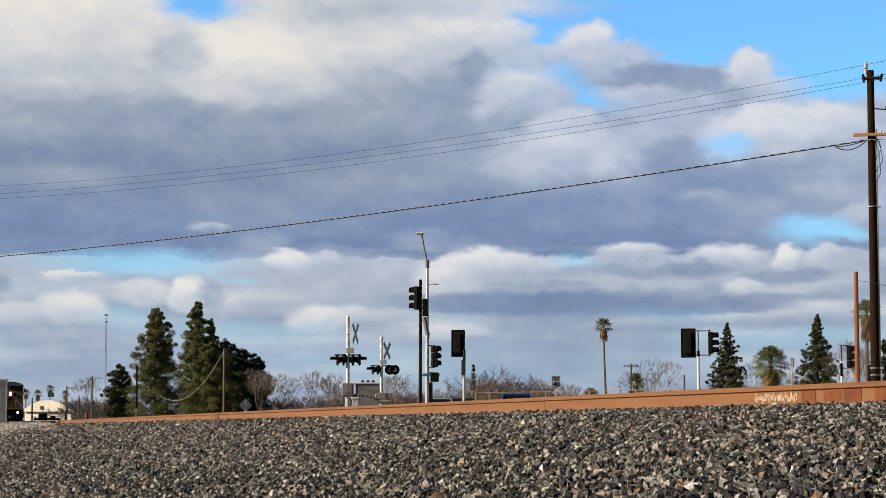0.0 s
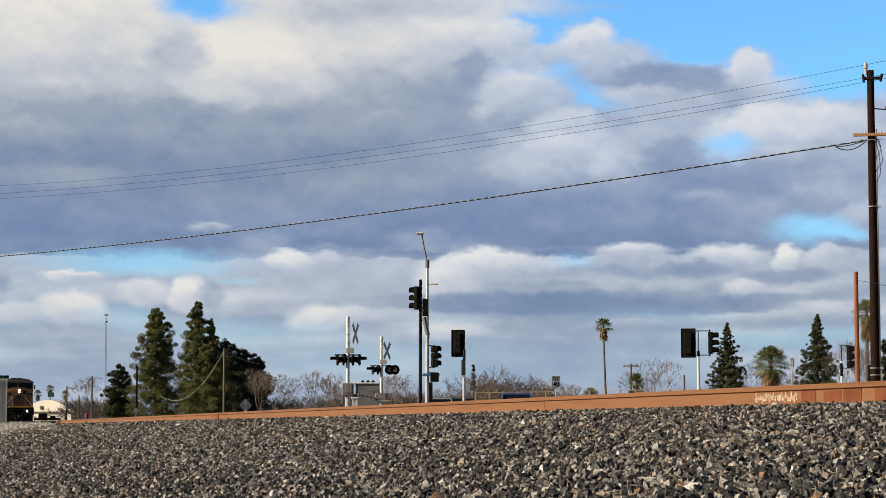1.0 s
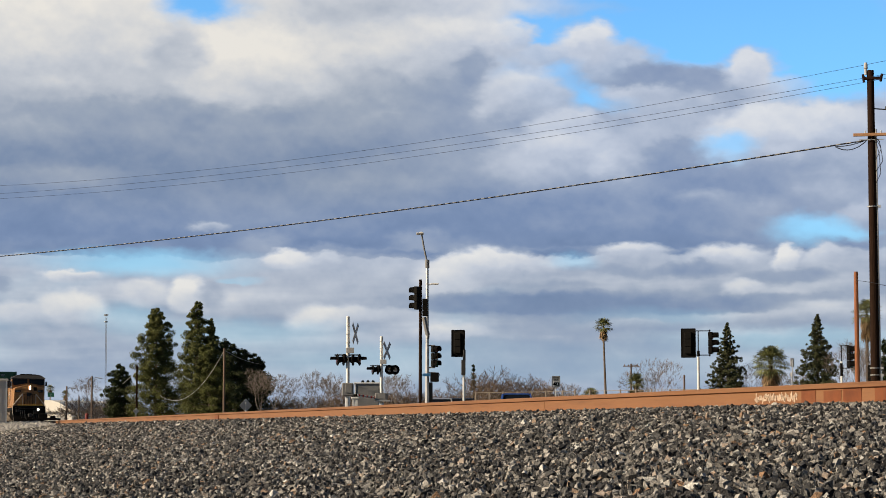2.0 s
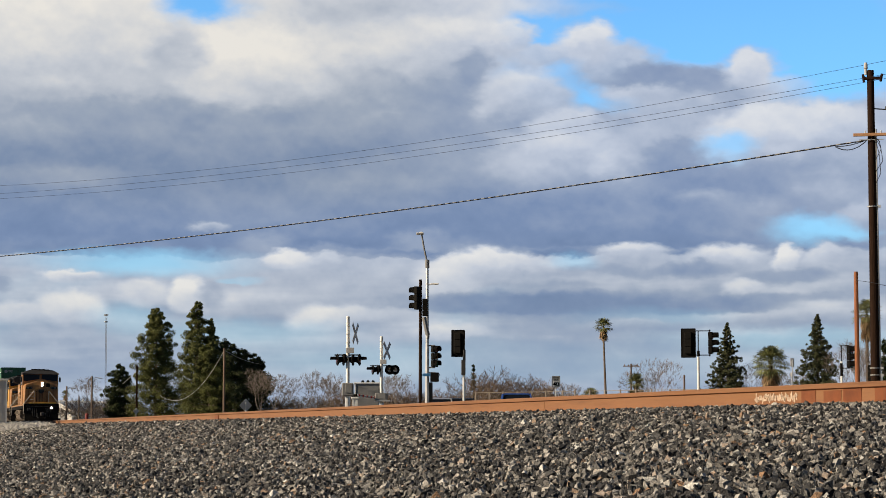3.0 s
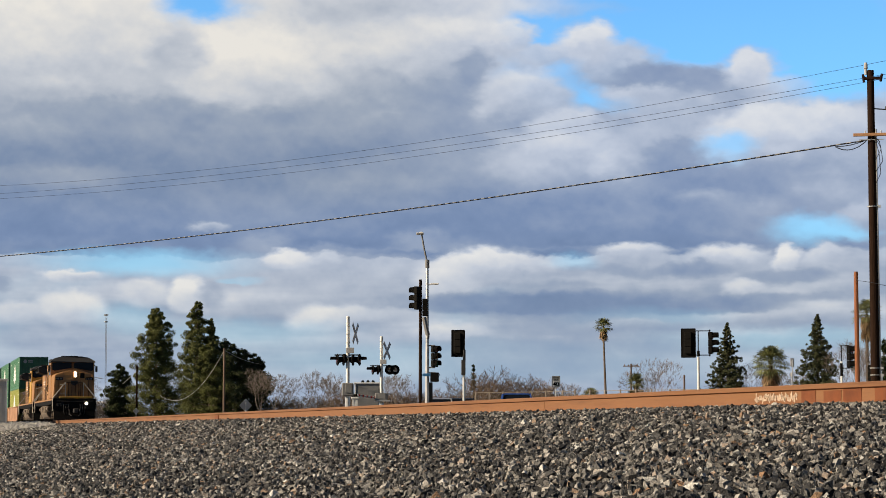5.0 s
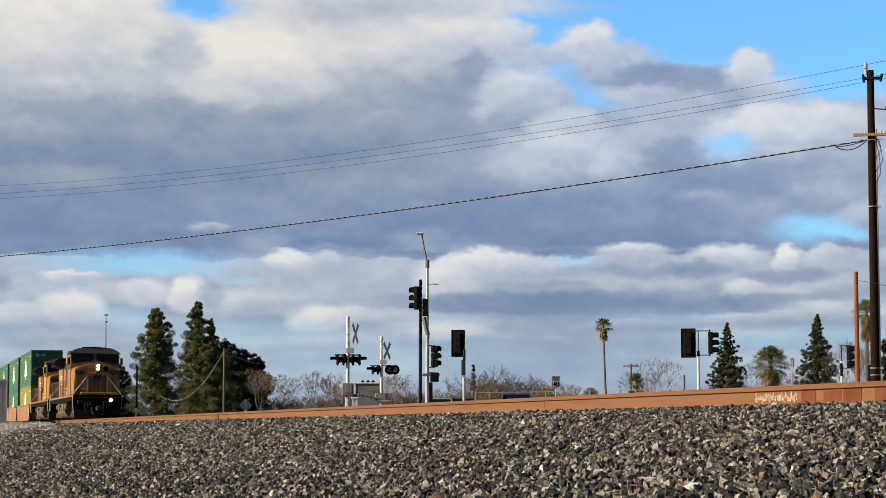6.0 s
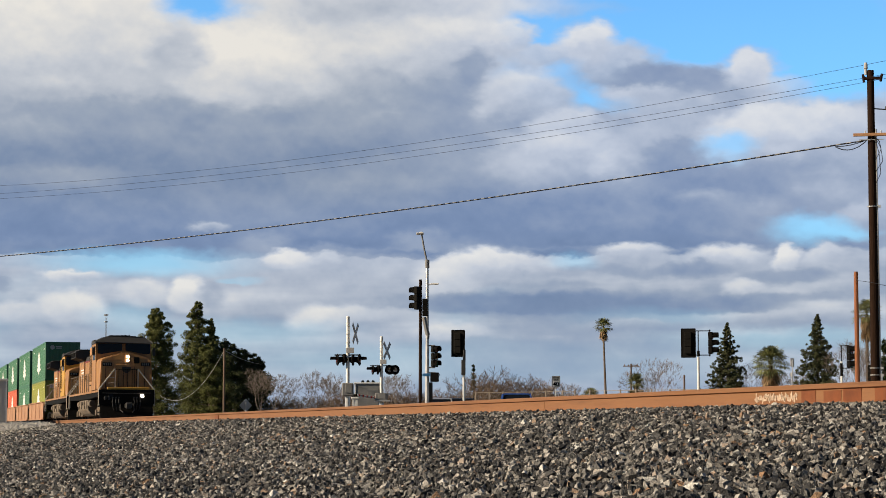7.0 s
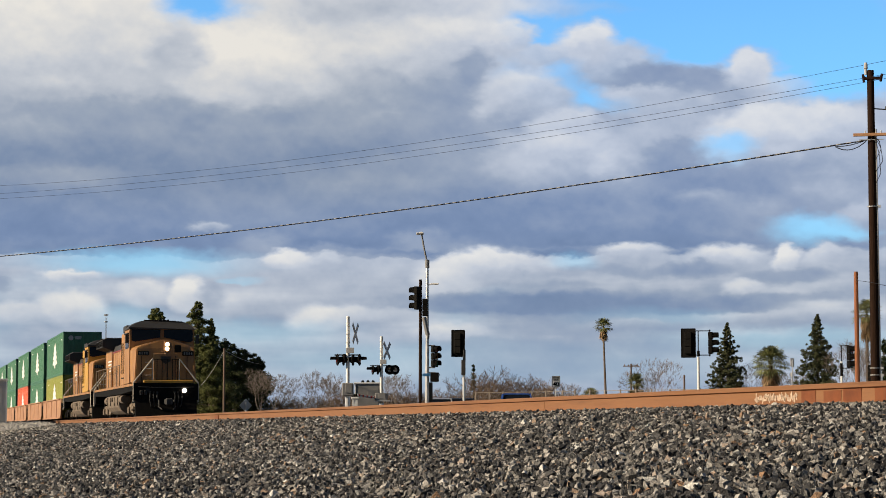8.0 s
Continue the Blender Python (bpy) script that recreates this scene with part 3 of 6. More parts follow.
# a bank of pale gravel ramps up to the crossing
def gravel_bank():
    rng = np.random.default_rng(31)
    nx, ny = 110, 60
    xs, ys = np.linspace(-1.5, 6.6, nx), np.linspace(88.0, 104.15, ny)
    X, Y = np.meshgrid(xs, ys)
    foot = np.array([ground_z(x) for x in xs])[None, :]
    f = np.clip((Y - 89.0) / 14.0, 0, 1) ** 0.8
    crest = np.interp(X, (-1.5, 2.0, 6.6), (0.30, 0.44, 0.545))
    Z = foot - 0.03 + (crest - foot) * f + rng.normal(size=X.shape) * 0.022 * (f > 0.02) * (Y < 104)
    V = np.stack([X + rng.normal(size=X.shape) * 0.015, Y, Z], axis=2).reshape(-1, 3)
    k = (np.arange(ny - 1)[:, None] * nx + np.arange(nx - 1)[None, :]).ravel()
    F = np.stack([k, k + 1, k + nx + 1, k + nx], axis=1)
    tagged(raw("gravel_bank", V, F, "pale_stone"), "bank of pale dusty gravel against the crossing", "gravel", kind="structure")


gravel_bank()


# crushed stone in front of the near rail
def ballast(name, bands, xlim, mat, label, seed):
    rng = np.random.default_rng(seed)
    cube = np.array([(a, b, c) for a in (-1, 1) for b in (-1, 1) for c in (-1, 1)]) * 0.72
    tri = np.array([(0, 1, 3), (0, 3, 2), (4, 6, 7), (4, 7, 5), (0, 4, 5), (0, 5, 1), (2, 3, 7), (2, 7, 6), (0, 2, 6), (0, 6, 4), (1, 5, 7), (1, 7, 3)])
    xs, ys, rs = [], [], []
    for y0, y1, dens, k in bands:
        xa, xb = max(xlim[0], y0 * 0.035), min(xlim[1], y1 * 0.50)
        n = int((y1 - y0) * (xb - xa) * dens)
        x, y = rng.uniform(xa, xb, n), rng.uniform(y0, y1, n)
        fall = 0.2 - (-0.397 + (x - 0.5) * 0.1165)
        keep = (x > y * 0.040) & (x < y * 0.495 + 0.05) & (fall < 0.0355 * np.hypot(x, y))
        xs.append(x[keep]), ys.append(y[keep])
        rs.append(np.clip(rng.lognormal(math.log(0.0132), 0.31, n), 0.006, 0.026)[keep] * k)
    x, y, r = np.concatenate(xs), np.concatenate(ys), np.concatenate(rs)
    n = len(x)
    z = np.array([ground_z(a) for a in x]) + rng.uniform(-0.010, 0.034, n)
    z = np.where(x > 7.2, np.minimum(z, 0.37), z)
    shapes = []
    for _ in range(40):
        p = cube * rng.uniform(0.55, 1.35, (8, 3)) * rng.uniform(0.6, 1.45, 3) + rng.normal(size=(8, 3)) * 0.12
        for _ in range(3):
            d = rng.normal(size=3)
            d /= np.linalg.norm(d)
            over = p @ d - rng.uniform(0.6, 0.9)
            p = p - np.outer(np.maximum(over, 0), d)
        shapes.append(p)
    shapes = np.array(shapes)[rng.integers(0, 40, n)]
    q = rng.normal(size=(n, 4))
    q /= np.linalg.norm(q, axis=1)[:, None]
    a, b, c, d = q.T
    R = np.stack([1 - 2 * (c * c + d * d), 2 * (b * c - a * d), 2 * (b * d + a * c), 2 * (b * c + a * d), 1 - 2 * (b * b + d * d), 2 * (c * d - a * b),
                  2 * (b * d - a * c), 2 * (c * d + a * b), 1 - 2 * (b * b + c * c)], axis=1).reshape(n, 3, 3)
    verts = np.einsum("nij,nvj->nvi", R, shapes) * r[:, None, None] + np.stack([x, y, z], axis=1)[:, None, :]
    faces = (tri[None] + (np.arange(n) * 8)[:, None, None]).reshape(-1, 3)
    ob = raw(name, verts.reshape(-1, 3), faces, mat)
    return tagged(ob, label, "ballast", kind="stuff")


ballast("ballast", ((6, 14, 930, 1.05), (14, 22, 820, 1.05), (22, 34, 480, 1.15), (34, 55, 175, 1.5), (55, 102, 48, 2.2)), (0.15, 7.32), "stone",
        "grey and brown crushed ballast stones beside the rail", 5)
ballast("gravel_verge", ((76, 103, 55, 2.2),), (3.0, 5.6), "pale_stone", "pale dusty gravel beside the road crossing", 6)


# timber ties under both tracks; the stretch by the trackside is built tie by tie
def ties():
    bm = B()
    box(bm, (0, 0, -0.09), (2.45, 0.22, 0.17), 0.01)
    bm.verts.ensure_lookup_table()
    me = bpy.data.meshes.new("tie")
    bm.to_mesh(me)
    bm.free()
    me.materials.append(M["tie"])
    for t in [o for o in scene.objects if o.name.startswith("railway_track")]:
        for k in range(230):
            ob = new("tie", me)
            ob.parent = t
            ob.location = (0.02 * math.sin(k * 7.3), 2 + k * 0.53, -0.006)
            if 103.6 < ob.location.y < 122:
                bpy.data.objects.remove(ob)


ties()
# ---- the train ----
TRAIN_X, SPEED, LEAD_Y = 12.15, 17.75, 241.6
WHEEL_R = 0.53
moving = []      # things that ride along: (thing, distance behind the leading coupler)
wheels = []      # wheelsets: (part, place in its vehicle)


def wheelset(parent, y, r=WHEEL_R):
    bm = B()
    for sx in (-1, 1):
        rod(bm, (sx * 0.685, 0, 0), (sx * 0.815, 0, 0), r, n=20)
        rod(bm, (sx * 0.655, 0, 0), (sx * 0.685, 0, 0), r + 0.028, n=20)
        rod(bm, (sx * 0.815, 0, 0), (sx * 0.86, 0, 0), r * 0.3, n=10)
        for k in range(4):
            a = k * math.pi / 2
            rod(bm, (sx * 0.82, math.cos(a) * r * 0.55, math.sin(a) * r * 0.55), (sx * 0.835, math.cos(a) * r * 0.55, math.sin(a) * r * 0.55), r * 0.14, n=6)
    rod(bm, (-0.7, 0, 0), (0.7, 0, 0), 0.09, n=8)
    ob = part("wheelset", bm, "black", parent)
    ob.location = (0, y, r)
    wheels.append((ob, (0, y, r), r))
    return ob


def truck(parent, y, axles, mat="under"):
    """A bogie: side frames with axle boxes and springs, over its wheelsets."""
    bm = B()
    span = max(axles) - min(axles)
    for sx in (-1, 1):
        x0, x1 = sorted((sx * 0.90, sx * 1.06))
        h = span / 2 + 0.45
        prism(bm, ((y - h, 0.62), (y - h + 0.1, 0.78), (y - h * 0.4, 0.86), (y + h * 0.4, 0.86), (y + h - 0.1, 0.78), (y + h, 0.62),
                   (y + h, 0.50), (y + h * 0.55, 0.46), (y + h * 0.25, 0.34), (y - h * 0.25, 0.34), (y - h * 0.55, 0.46), (y - h, 0.50)), x0, x1)
        for a in axles:
            box(bm, (sx * 1.08, y + a, 0.52), (0.16, 0.36, 0.34), 0.03)
        for a, b in zip(axles, axles[1:]):
            m = y + (a + b) / 2
            for d in (-0.14, 0.14):
                rod(bm, (sx * 1.02, m + d, 0.40), (sx * 1.02, m + d, 0.80), 0.10, n=8)
    box(bm, (0, y, 0.72), (1.9, 0.6, 0.22))
    ob = part("bogie_frame", bm, mat, parent)
    for a in axles:
        wheelset(parent, y + a)
    return ob


def locomotive(m):
    L = thing("locomotive", m, "dusty yellow and grey diesel freight locomotive with lit headlights", "locomotive", "coupled locomotives")
    # frame and walkway
    bm = B()
    prism(bm, ((1.1, 1.38), (1.1, 1.72), (21.2, 1.72), (21.2, 1.38), (15.2, 1.30), (7.2, 1.30)), -1.50, 1.50)
    part("underframe", bm, "black", L)
    bm = B()
    for sx in (-1, 1):
        box(bm, (sx * 1.515, 11.1, 1.655), (0.03, 20.0, 0.11))
    parts("frame_stripe", bm, "yellow", L, "yellow sill stripe")
    # short nose, tapered at its upper corners
    bm = B()
    prism(bm, ((-1.50, 1.75), (1.50, 1.75), (1.50, 3.35), (1.30, 3.48), (0.12, 3.80), (-0.12, 3.80), (-1.30, 3.48), (-1.50, 3.35)), 1.25, 2.75, "y")
    for v in bm.verts:
        if v.co.y < 1.3:
            v.co.x *= 0.90 if v.co.z > 2 else 0.96
            v.co.y += 0.10 if v.co.z > 3.4 else 0
    bmesh.ops.bevel(bm, geom=bm.edges[:], offset=0.05, segments=2, affect="EDGES")
    nose = part("nose", bm, "yellow", L)
    bm = B()
    box(bm, (-0.28, 1.235, 2.45), (0.62, 0.05, 1.35), 0.03)
    box(bm, (-0.05, 1.205, 2.45), (0.05, 0.05, 0.14))
    part("nose_door", bm, "yellow", nose)
    bm = B()
    for z in (2.1, 2.4, 2.7):
        tube(bm, [(-0.95, 1.26, z), (-0.95, 1.18, z), (-0.65, 1.18, z), (-0.65, 1.26, z)], 0.014, 5)
    parts("grab_iron", bm, "rail_white", nose)
    bm = B()
    for x, w in ((0.45, 0.02), (1.0, 0.02), (-1.12, 0.02)):
        box(bm, (x, 1.235, 2.4), (w, 0.03, 1.2))
    parts("panel_seam", bm, "black", nose)
    bm = B()
    for sx in (-1, 1):
        box(bm, (sx * 1.04, 1.27, 3.12), (0.52, 0.10, 0.20), 0.02)
    parts("number_board", bm, "black", nose, "dark number boards")
    bm = B()
    for sx in (-1, 1):
        for k in range(4):
            box(bm, (sx * 1.04 - 0.165 + k * 0.11, 1.215, 3.12), (0.06, 0.012, 0.12))
    parts("number_bar", bm, "cabinet_grey", nose, "pale bars on the number boards")
    bm = B()
    box(bm, (0.06, 1.27, 3.44), (0.30, 0.12, 0.52), 0.03)
    lamp = part("headlight_housing", bm, "yellow", nose)
    bm = B()
    for z in (3.33, 3.54):
        rod(bm, (0.06, 1.20, z), (0.06, 1.16, z), 0.085, n=16)
    parts("headlight", bm, "lamp_on", lamp, "lit twin headlight")
    bm = B()
    box(bm, (0.56, 1.27, 3.34), (0.30, 0.06, 0.34), 0.02)
    part("vent_panel", bm, "black", nose, "square black panel")
    bm = B()
    prism(bm, ((-0.24, 2.98), (0.24, 2.98), (0.22, 2.76), (0.0, 2.62), (-0.22, 2.76)), 1.20, 1.24, "y")
    part("emblem", bm, "grey_paint", nose, "dark shield emblem")
    # cab
    bm = B()
    prism(bm, ((-1.53, 1.75), (1.53, 1.75), (1.53, 4.34), (-1.53, 4.34)), 2.70, 4.95, "y")
    for v in bm.verts:
        if v.co.y < 2.8 and v.co.z > 4:
            v.co.y += 0.14
    cab = part("cab", bm, "yellow", L)
    bm = B()
    prism(bm, ((-1.58, 4.31), (1.58, 4.31), (1.57, 4.40), (1.22, 4.63), (0.95, 4.71), (-0.95, 4.71), (-1.22, 4.63), (-1.57, 4.40)), 2.62, 5.0, "y")
    for v in bm.verts:
        if v.co.y < 2.7 and v.co.z > 4.5:
            v.co.y += 0.42
    part("cab_roof", bm, "grey_paint", cab, "dark grey faceted roof")
    bm = B()
    for sx in (-1, 1):
        prism(bm, [(sx * a, b) for a, b in ((0.09, 3.92), (0.09, 4.29), (1.44, 4.29), (1.44, 3.76), (1.25, 3.71))], 2.70, 2.78, "y")
    for v in bm.verts:
        v.co.y += (v.co.z - 3.6) * 0.07 - 0.06
    parts("windscreen", bm, "glass", cab, "dark two-part windscreen")
    bm = B()
    for sx in (-1, 1):
        box(bm, (sx * 1.535, 3.35, 3.72), (0.03, 0.62, 0.62), 0.01)
        box(bm, (sx * 1.535, 4.15, 3.72), (0.03, 0.70, 0.62), 0.01)
    parts("side_window", bm, "glass", cab, "dark side windows")
    bm = B()
    for sx in (-1, 1):
        box(bm, (sx * 1.56, 3.75, 4.12), (0.10, 1.5, 0.05))
        box(bm, (sx * 1.66, 2.72, 3.85), (0.16, 0.05, 0.42), 0.01)
    parts("mirror", bm, "grey_paint", cab)
    bm = B()
    box(bm, (-0.15, 4.1, 4.75), (1.15, 0.5, 0.12), 0.03)
    box(bm, (0.62, 3.9, 4.73), (0.35, 0.35, 0.09), 0.03)
    parts("roof_hatch", bm, "black", cab)
    bm = B()
    box(bm, (0.15, 3.62, 4.72), (0.5, 0.10, 0.06))
    for d in (-0.2, 0.0, 0.2):
        rod(bm, (0.15 + d, 3.30, 4.755), (0.15 + d, 3.70, 4.755), 0.055, 0.025)
    part("roof_horn", bm, "black", cab)
    # air conditioner and electrical cabinet behind the cab
    bm = B()
    box(bm, (-1.18, 5.7, 2.95), (0.72, 1.4, 2.5), 0.04)
    box(bm, (0.3, 5.9, 3.05), (2.2, 1.9, 2.6), 0.04)
    cabinet = part("electrical_cabinet", bm, "yellow", L)
    bm = B()
    for y in (5.12, 5.52, 5.95, 6.30):
        box(bm, (-1.545, y, 3.0), (0.02, 0.07, 1.5))
    box(bm, (-1.545, 5.75, 2.05), (0.02, 1.1, 0.06))
    parts("cabinet_seam", bm, "black", cabinet)
    bm = B()
    for k in range(6):
        box(bm, (-1.55, 5.74, 3.20 + k * 0.09), (0.03, 0.34, 0.045))
    parts("louvre", bm, "under", cabinet)
    bm = B()
    box(bm, (0.0, 5.8, 4.46), (2.5, 2.0, 0.20), 0.04)
    part("cabinet_top", bm, "grey_paint", L)
    bm = B()
    box(bm, (-0.75, 5.9, 4.42), (1.4, 1.3, 0.36), 0.05)
    part("air_conditioner", bm, "grey_paint", L)
    # engine hood
    bm = B()
    prism(bm, ((-0.90, 1.72), (0.90, 1.72), (0.90, 3.72), (0.78, 3.95), (-0.78, 3.95), (-0.90, 3.72)), 6.8, 17.0, "y")
    hood = part("engine_hood", bm, "yellow", L)
    bm = B()
    prism(bm, ((-0.91, 3.70), (0.91, 3.70), (0.80, 4.00), (-0.80, 4.00)), 6.8, 17.0, "y")
    box(bm, (0, 9.6, 4.15), (1.2, 2.4, 0.40), 0.05)
    rod(bm, (0, 12.4, 3.9), (0, 12.4, 4.42), 0.38, n=12)
    part("hood_top", bm, "grey_paint", hood)
    bm = B()
    for k in range(9):
        for sx in (-1, 1):
            box(bm, (sx * 0.915, 7.5 + k * 1.05, 2.75), (0.03, 0.90, 1.55), 0.012)
    parts("hood_door", bm, "yellow", hood)
    bm = B()
    for k in range(9):
        for sx in (-1, 1):
            box(bm, (sx * 0.94, 7.85 + k * 1.05, 2.7), (0.02, 0.05, 0.28))
    parts("door_latch", bm, "black", hood)
    bm = B()
    for sx in (-1, 1):
        box(bm, (sx * 0.925, 12.0, 3.66), (0.02, 10.0, 0.06))
    parts("red_band", bm, "red_stripe", hood, "thin red band under the roof")
    # radiator section with overhanging wings
    bm = B()
    prism(bm, ((-0.96, 1.72), (0.96, 1.72), (0.96, 3.79), (-0.96, 3.79)), 17.0, 20.6, "y")
    lower = part("radiator_base", bm, "yellow", L)
    bm = B()
    for k in range(4):
        for sx in (-1, 1):
            box(bm, (sx * 0.972, 18.1, 3.22 - k * 0.17), (0.012, 1.9 - 0.25 * k, 0.075))
    parts("flag_stripe", bm, "white", lower, "pale stripes of an emblem")
    bm = B()
    prism(bm, ((-0.95, 3.80), (0.95, 3.80), (1.50, 3.96), (1.50, 4.34), (1.35, 4.40), (-1.35, 4.40), (-1.50, 4.34), (-1.50, 3.96)), 17.0, 20.6, "y")
    rad = part("radiator_cabin", bm, "grey_paint", L)
    bm = B()
    for k in range(14):
        for sx in (-1, 1):
            box(bm, (sx * 1.505, 17.25 + k * 0.24, 4.15), (0.03, 0.12, 0.30))
    parts("radiator_grille", bm, "black", rad)
    bm = B()
    box(bm, (0, 18.8, 4.44), (2.6, 3.3, 0.08), 0.03)
    part("radiator_roof", bm, "grey_paint", rad)
    # front platform, pilot, plough, steps, couplers
    bm = B()
    box(bm, (0.1, 0.96, 1.80), (2.3, 0.10, 0.13), 0.02)
    part("platform_edge", bm, "yellow_clean", L, "bright yellow platform edge")
    bm = B()
    prism(bm, ((-1.5, 0.95), (1.5, 0.95), (1.5, 1.72), (-1.5, 1.72)), 0.92, 1.25, "y")
    prism(bm, ((0.72, 0.18), (1.15, 0.18), (1.15, 1.0), (0.98, 1.0)), -1.42, 1.42)
    for sx in (-1, 1):
        for k in range(4):
            box(bm, (sx * 1.36, 1.52 + 0.02 * k, 0.48 + k * 0.34), (0.34, 0.40, 0.05))
        box(bm, (sx * 1.17, 1.5, 1.0), (0.04, 0.5, 1.4))
    part("pilot", bm, "black", L, "black snowplough pilot")
    bm = B()
    for sx in (-1, 1):
        for k in range(4):
            box(bm, (sx * 1.36, 1.30 + 0.02 * k, 0.50 + k * 0.34), (0.34, 0.03, 0.035))
    parts("step_edge", bm, "under", L, "worn pale step edges")
    bm = B()
    for dx in (-0.75, -0.58, -0.42, 0.40, 0.55, 0.72):
        tube(bm, [(dx, 0.92, 1.30), (dx * 1.03, 0.80, 1.05), (dx * 0.96, 0.80, 0.72), (dx * 0.9, 0.88, 0.60)], 0.028, 6)
    parts("air_hose", bm, "rubber", L)
    bm = B()
    for dx in (-0.75, -0.58, -0.42, 0.40, 0.55, 0.72):
        rod(bm, (dx, 0.93, 1.30), (dx, 0.86, 1.30), 0.05, n=8)
    parts("hose_valve", bm, "grey_paint", L)
    bm = B()
    tube(bm, [(-1.3, 0.90, 1.55), (-0.4, 0.84, 1.52), (0.2, 0.84, 1.52), (1.3, 0.90, 1.55)], 0.02, 6)
    part("uncoupling_lever", bm, "grey_paint", L)
    bm = B()
    for dx in (-1.15, -0.95):
        box(bm, (dx, 0.90, 1.28), (0.14, 0.06, 0.22), 0.02)
    parts("junction_box", bm, "grey_paint", L)
    bm = B()
    for yy, d in ((0.45, -1), (21.85, 1)):
        box(bm, (0, yy - d * 0.3, 0.86), (0.22, 0.9, 0.24), 0.04)
        box(bm, (0.06, yy + d * 0.1, 0.86), (0.34, 0.26, 0.34), 0.06)
        for sx in (-1, 1):
            tube(bm, [(sx * 0.35, yy - d * 0.35, 0.95), (sx * 0.38, yy, 0.62), (sx * 0.25, yy + d * 0.2, 0.5)], 0.03)
    parts("coupler", bm, "grey_paint", L, key=lambda c: c.y > 10)
    bm = B()
    rod(bm, (0.84, 0.93, 1.39), (0.84, 0.85, 1.39), 0.10, n=16)
    part("ditch_light", bm, "lamp_on", L, "lit ditch light")
    bm = B()
    rod(bm, (-0.84, 0.93, 1.39), (-0.84, 0.87, 1.39), 0.12, n=16)
    part("ditch_light", bm, "glass", L, "unlit ditch light")
    # handrails
    bm = B()
    for sx in (-1, 1):
        tube(bm, [(sx * 1.50, 1.0, 0.85), (sx * 1.50, 1.0, 1.75), (sx * 0.62, 1.05, 2.86)], 0.035)
        rod(bm, (sx * 0.62, 1.05, 1.85), (sx * 0.62, 1.05, 2.86), 0.03)
    parts("front_handrail", bm, "rail_white", L, "white diagonal handrails", key=by_side)
    bm = B()
    for k in range(5):
        rod(bm, (-0.42 + k * 0.24, 1.04, 1.88), (-0.42 + k * 0.24, 1.04, 2.82), 0.016)
    tube(bm, [(-0.62, 1.04, 2.84), (0.62, 1.04, 2.84)], 0.018)
    parts("front_stanchion", bm, "black", L, key=lambda c: round(c.x, 2))
    bm = B()
    for sx in (-1, 1):
        tube(bm, [(sx * 1.46, 6.6, 2.75), (sx * 1.46, 20.6, 2.75)], 0.02)
        for k in range(11):
            rod(bm, (sx * 1.46, 6.6 + k * 1.4, 1.7), (sx * 1.46, 6.6 + k * 1.4, 2.75), 0.018)
    parts("side_handrail", bm, "under", L, key=by_side)
    bm = B()
    for sx in (-1, 1):
        tube(bm, [(sx * 1.50, 21.5, 0.85), (sx * 1.50, 21.5, 1.75), (sx * 0.7, 21.5, 2.8)], 0.035)
    parts("rear_handrail", bm, "rail_white", L, key=by_side)
    bm = B()
    box(bm, (0, 21.3, 1.35), (2.9, 0.25, 0.8), 0.03)
    part("rear_pilot", bm, "black", L)
    # tank, reservoirs, bogies
    bm = B()
    arc = [(1.48 - 0.62 * (1 - math.cos(a)), 0.92 - 0.60 * math.sin(a)) for a in (0, 0.4, 0.8, 1.2, 1.5708)]
    prism(bm, [(-1.40, 1.28), (1.40, 1.28), (1.48, 1.20)] + arc + [(-a, b) for a, b in reversed(arc)] + [(-1.48, 1.20)], 8.1, 14.4, "y")
    tank = part("fuel_tank", bm, "under", L, "pale grimy fuel tank")
    bm = B()
    for sx in (-1, 1):
        for y in (8.6, 10.2, 12.2, 13.9):
            box(bm, (sx * 1.49, y, 0.98), (0.03, 0.10, 0.44), 0.01)
        box(bm, (sx * 1.50, 11.2, 1.08), (0.05, 0.30, 0.22), 0.02)
    parts("tank_strap", bm, "black", tank)
    bm = B()
    for sx in (-1, 1):
        rod(bm, (sx * 1.28, 6.9, 1.05), (sx * 1.28, 8.0, 1.05), 0.21, n=12)
        rod(bm, (sx * 1.28, 14.6, 1.05), (sx * 1.28, 15.6, 1.05), 0.21, n=12)
    parts("air_reservoir", bm, "under", L)
    truck(L, 4.75, (-2.0, 0.0, 2.0))
    truck(L, 17.6, (-2.0, 0.0, 2.0))
    return L


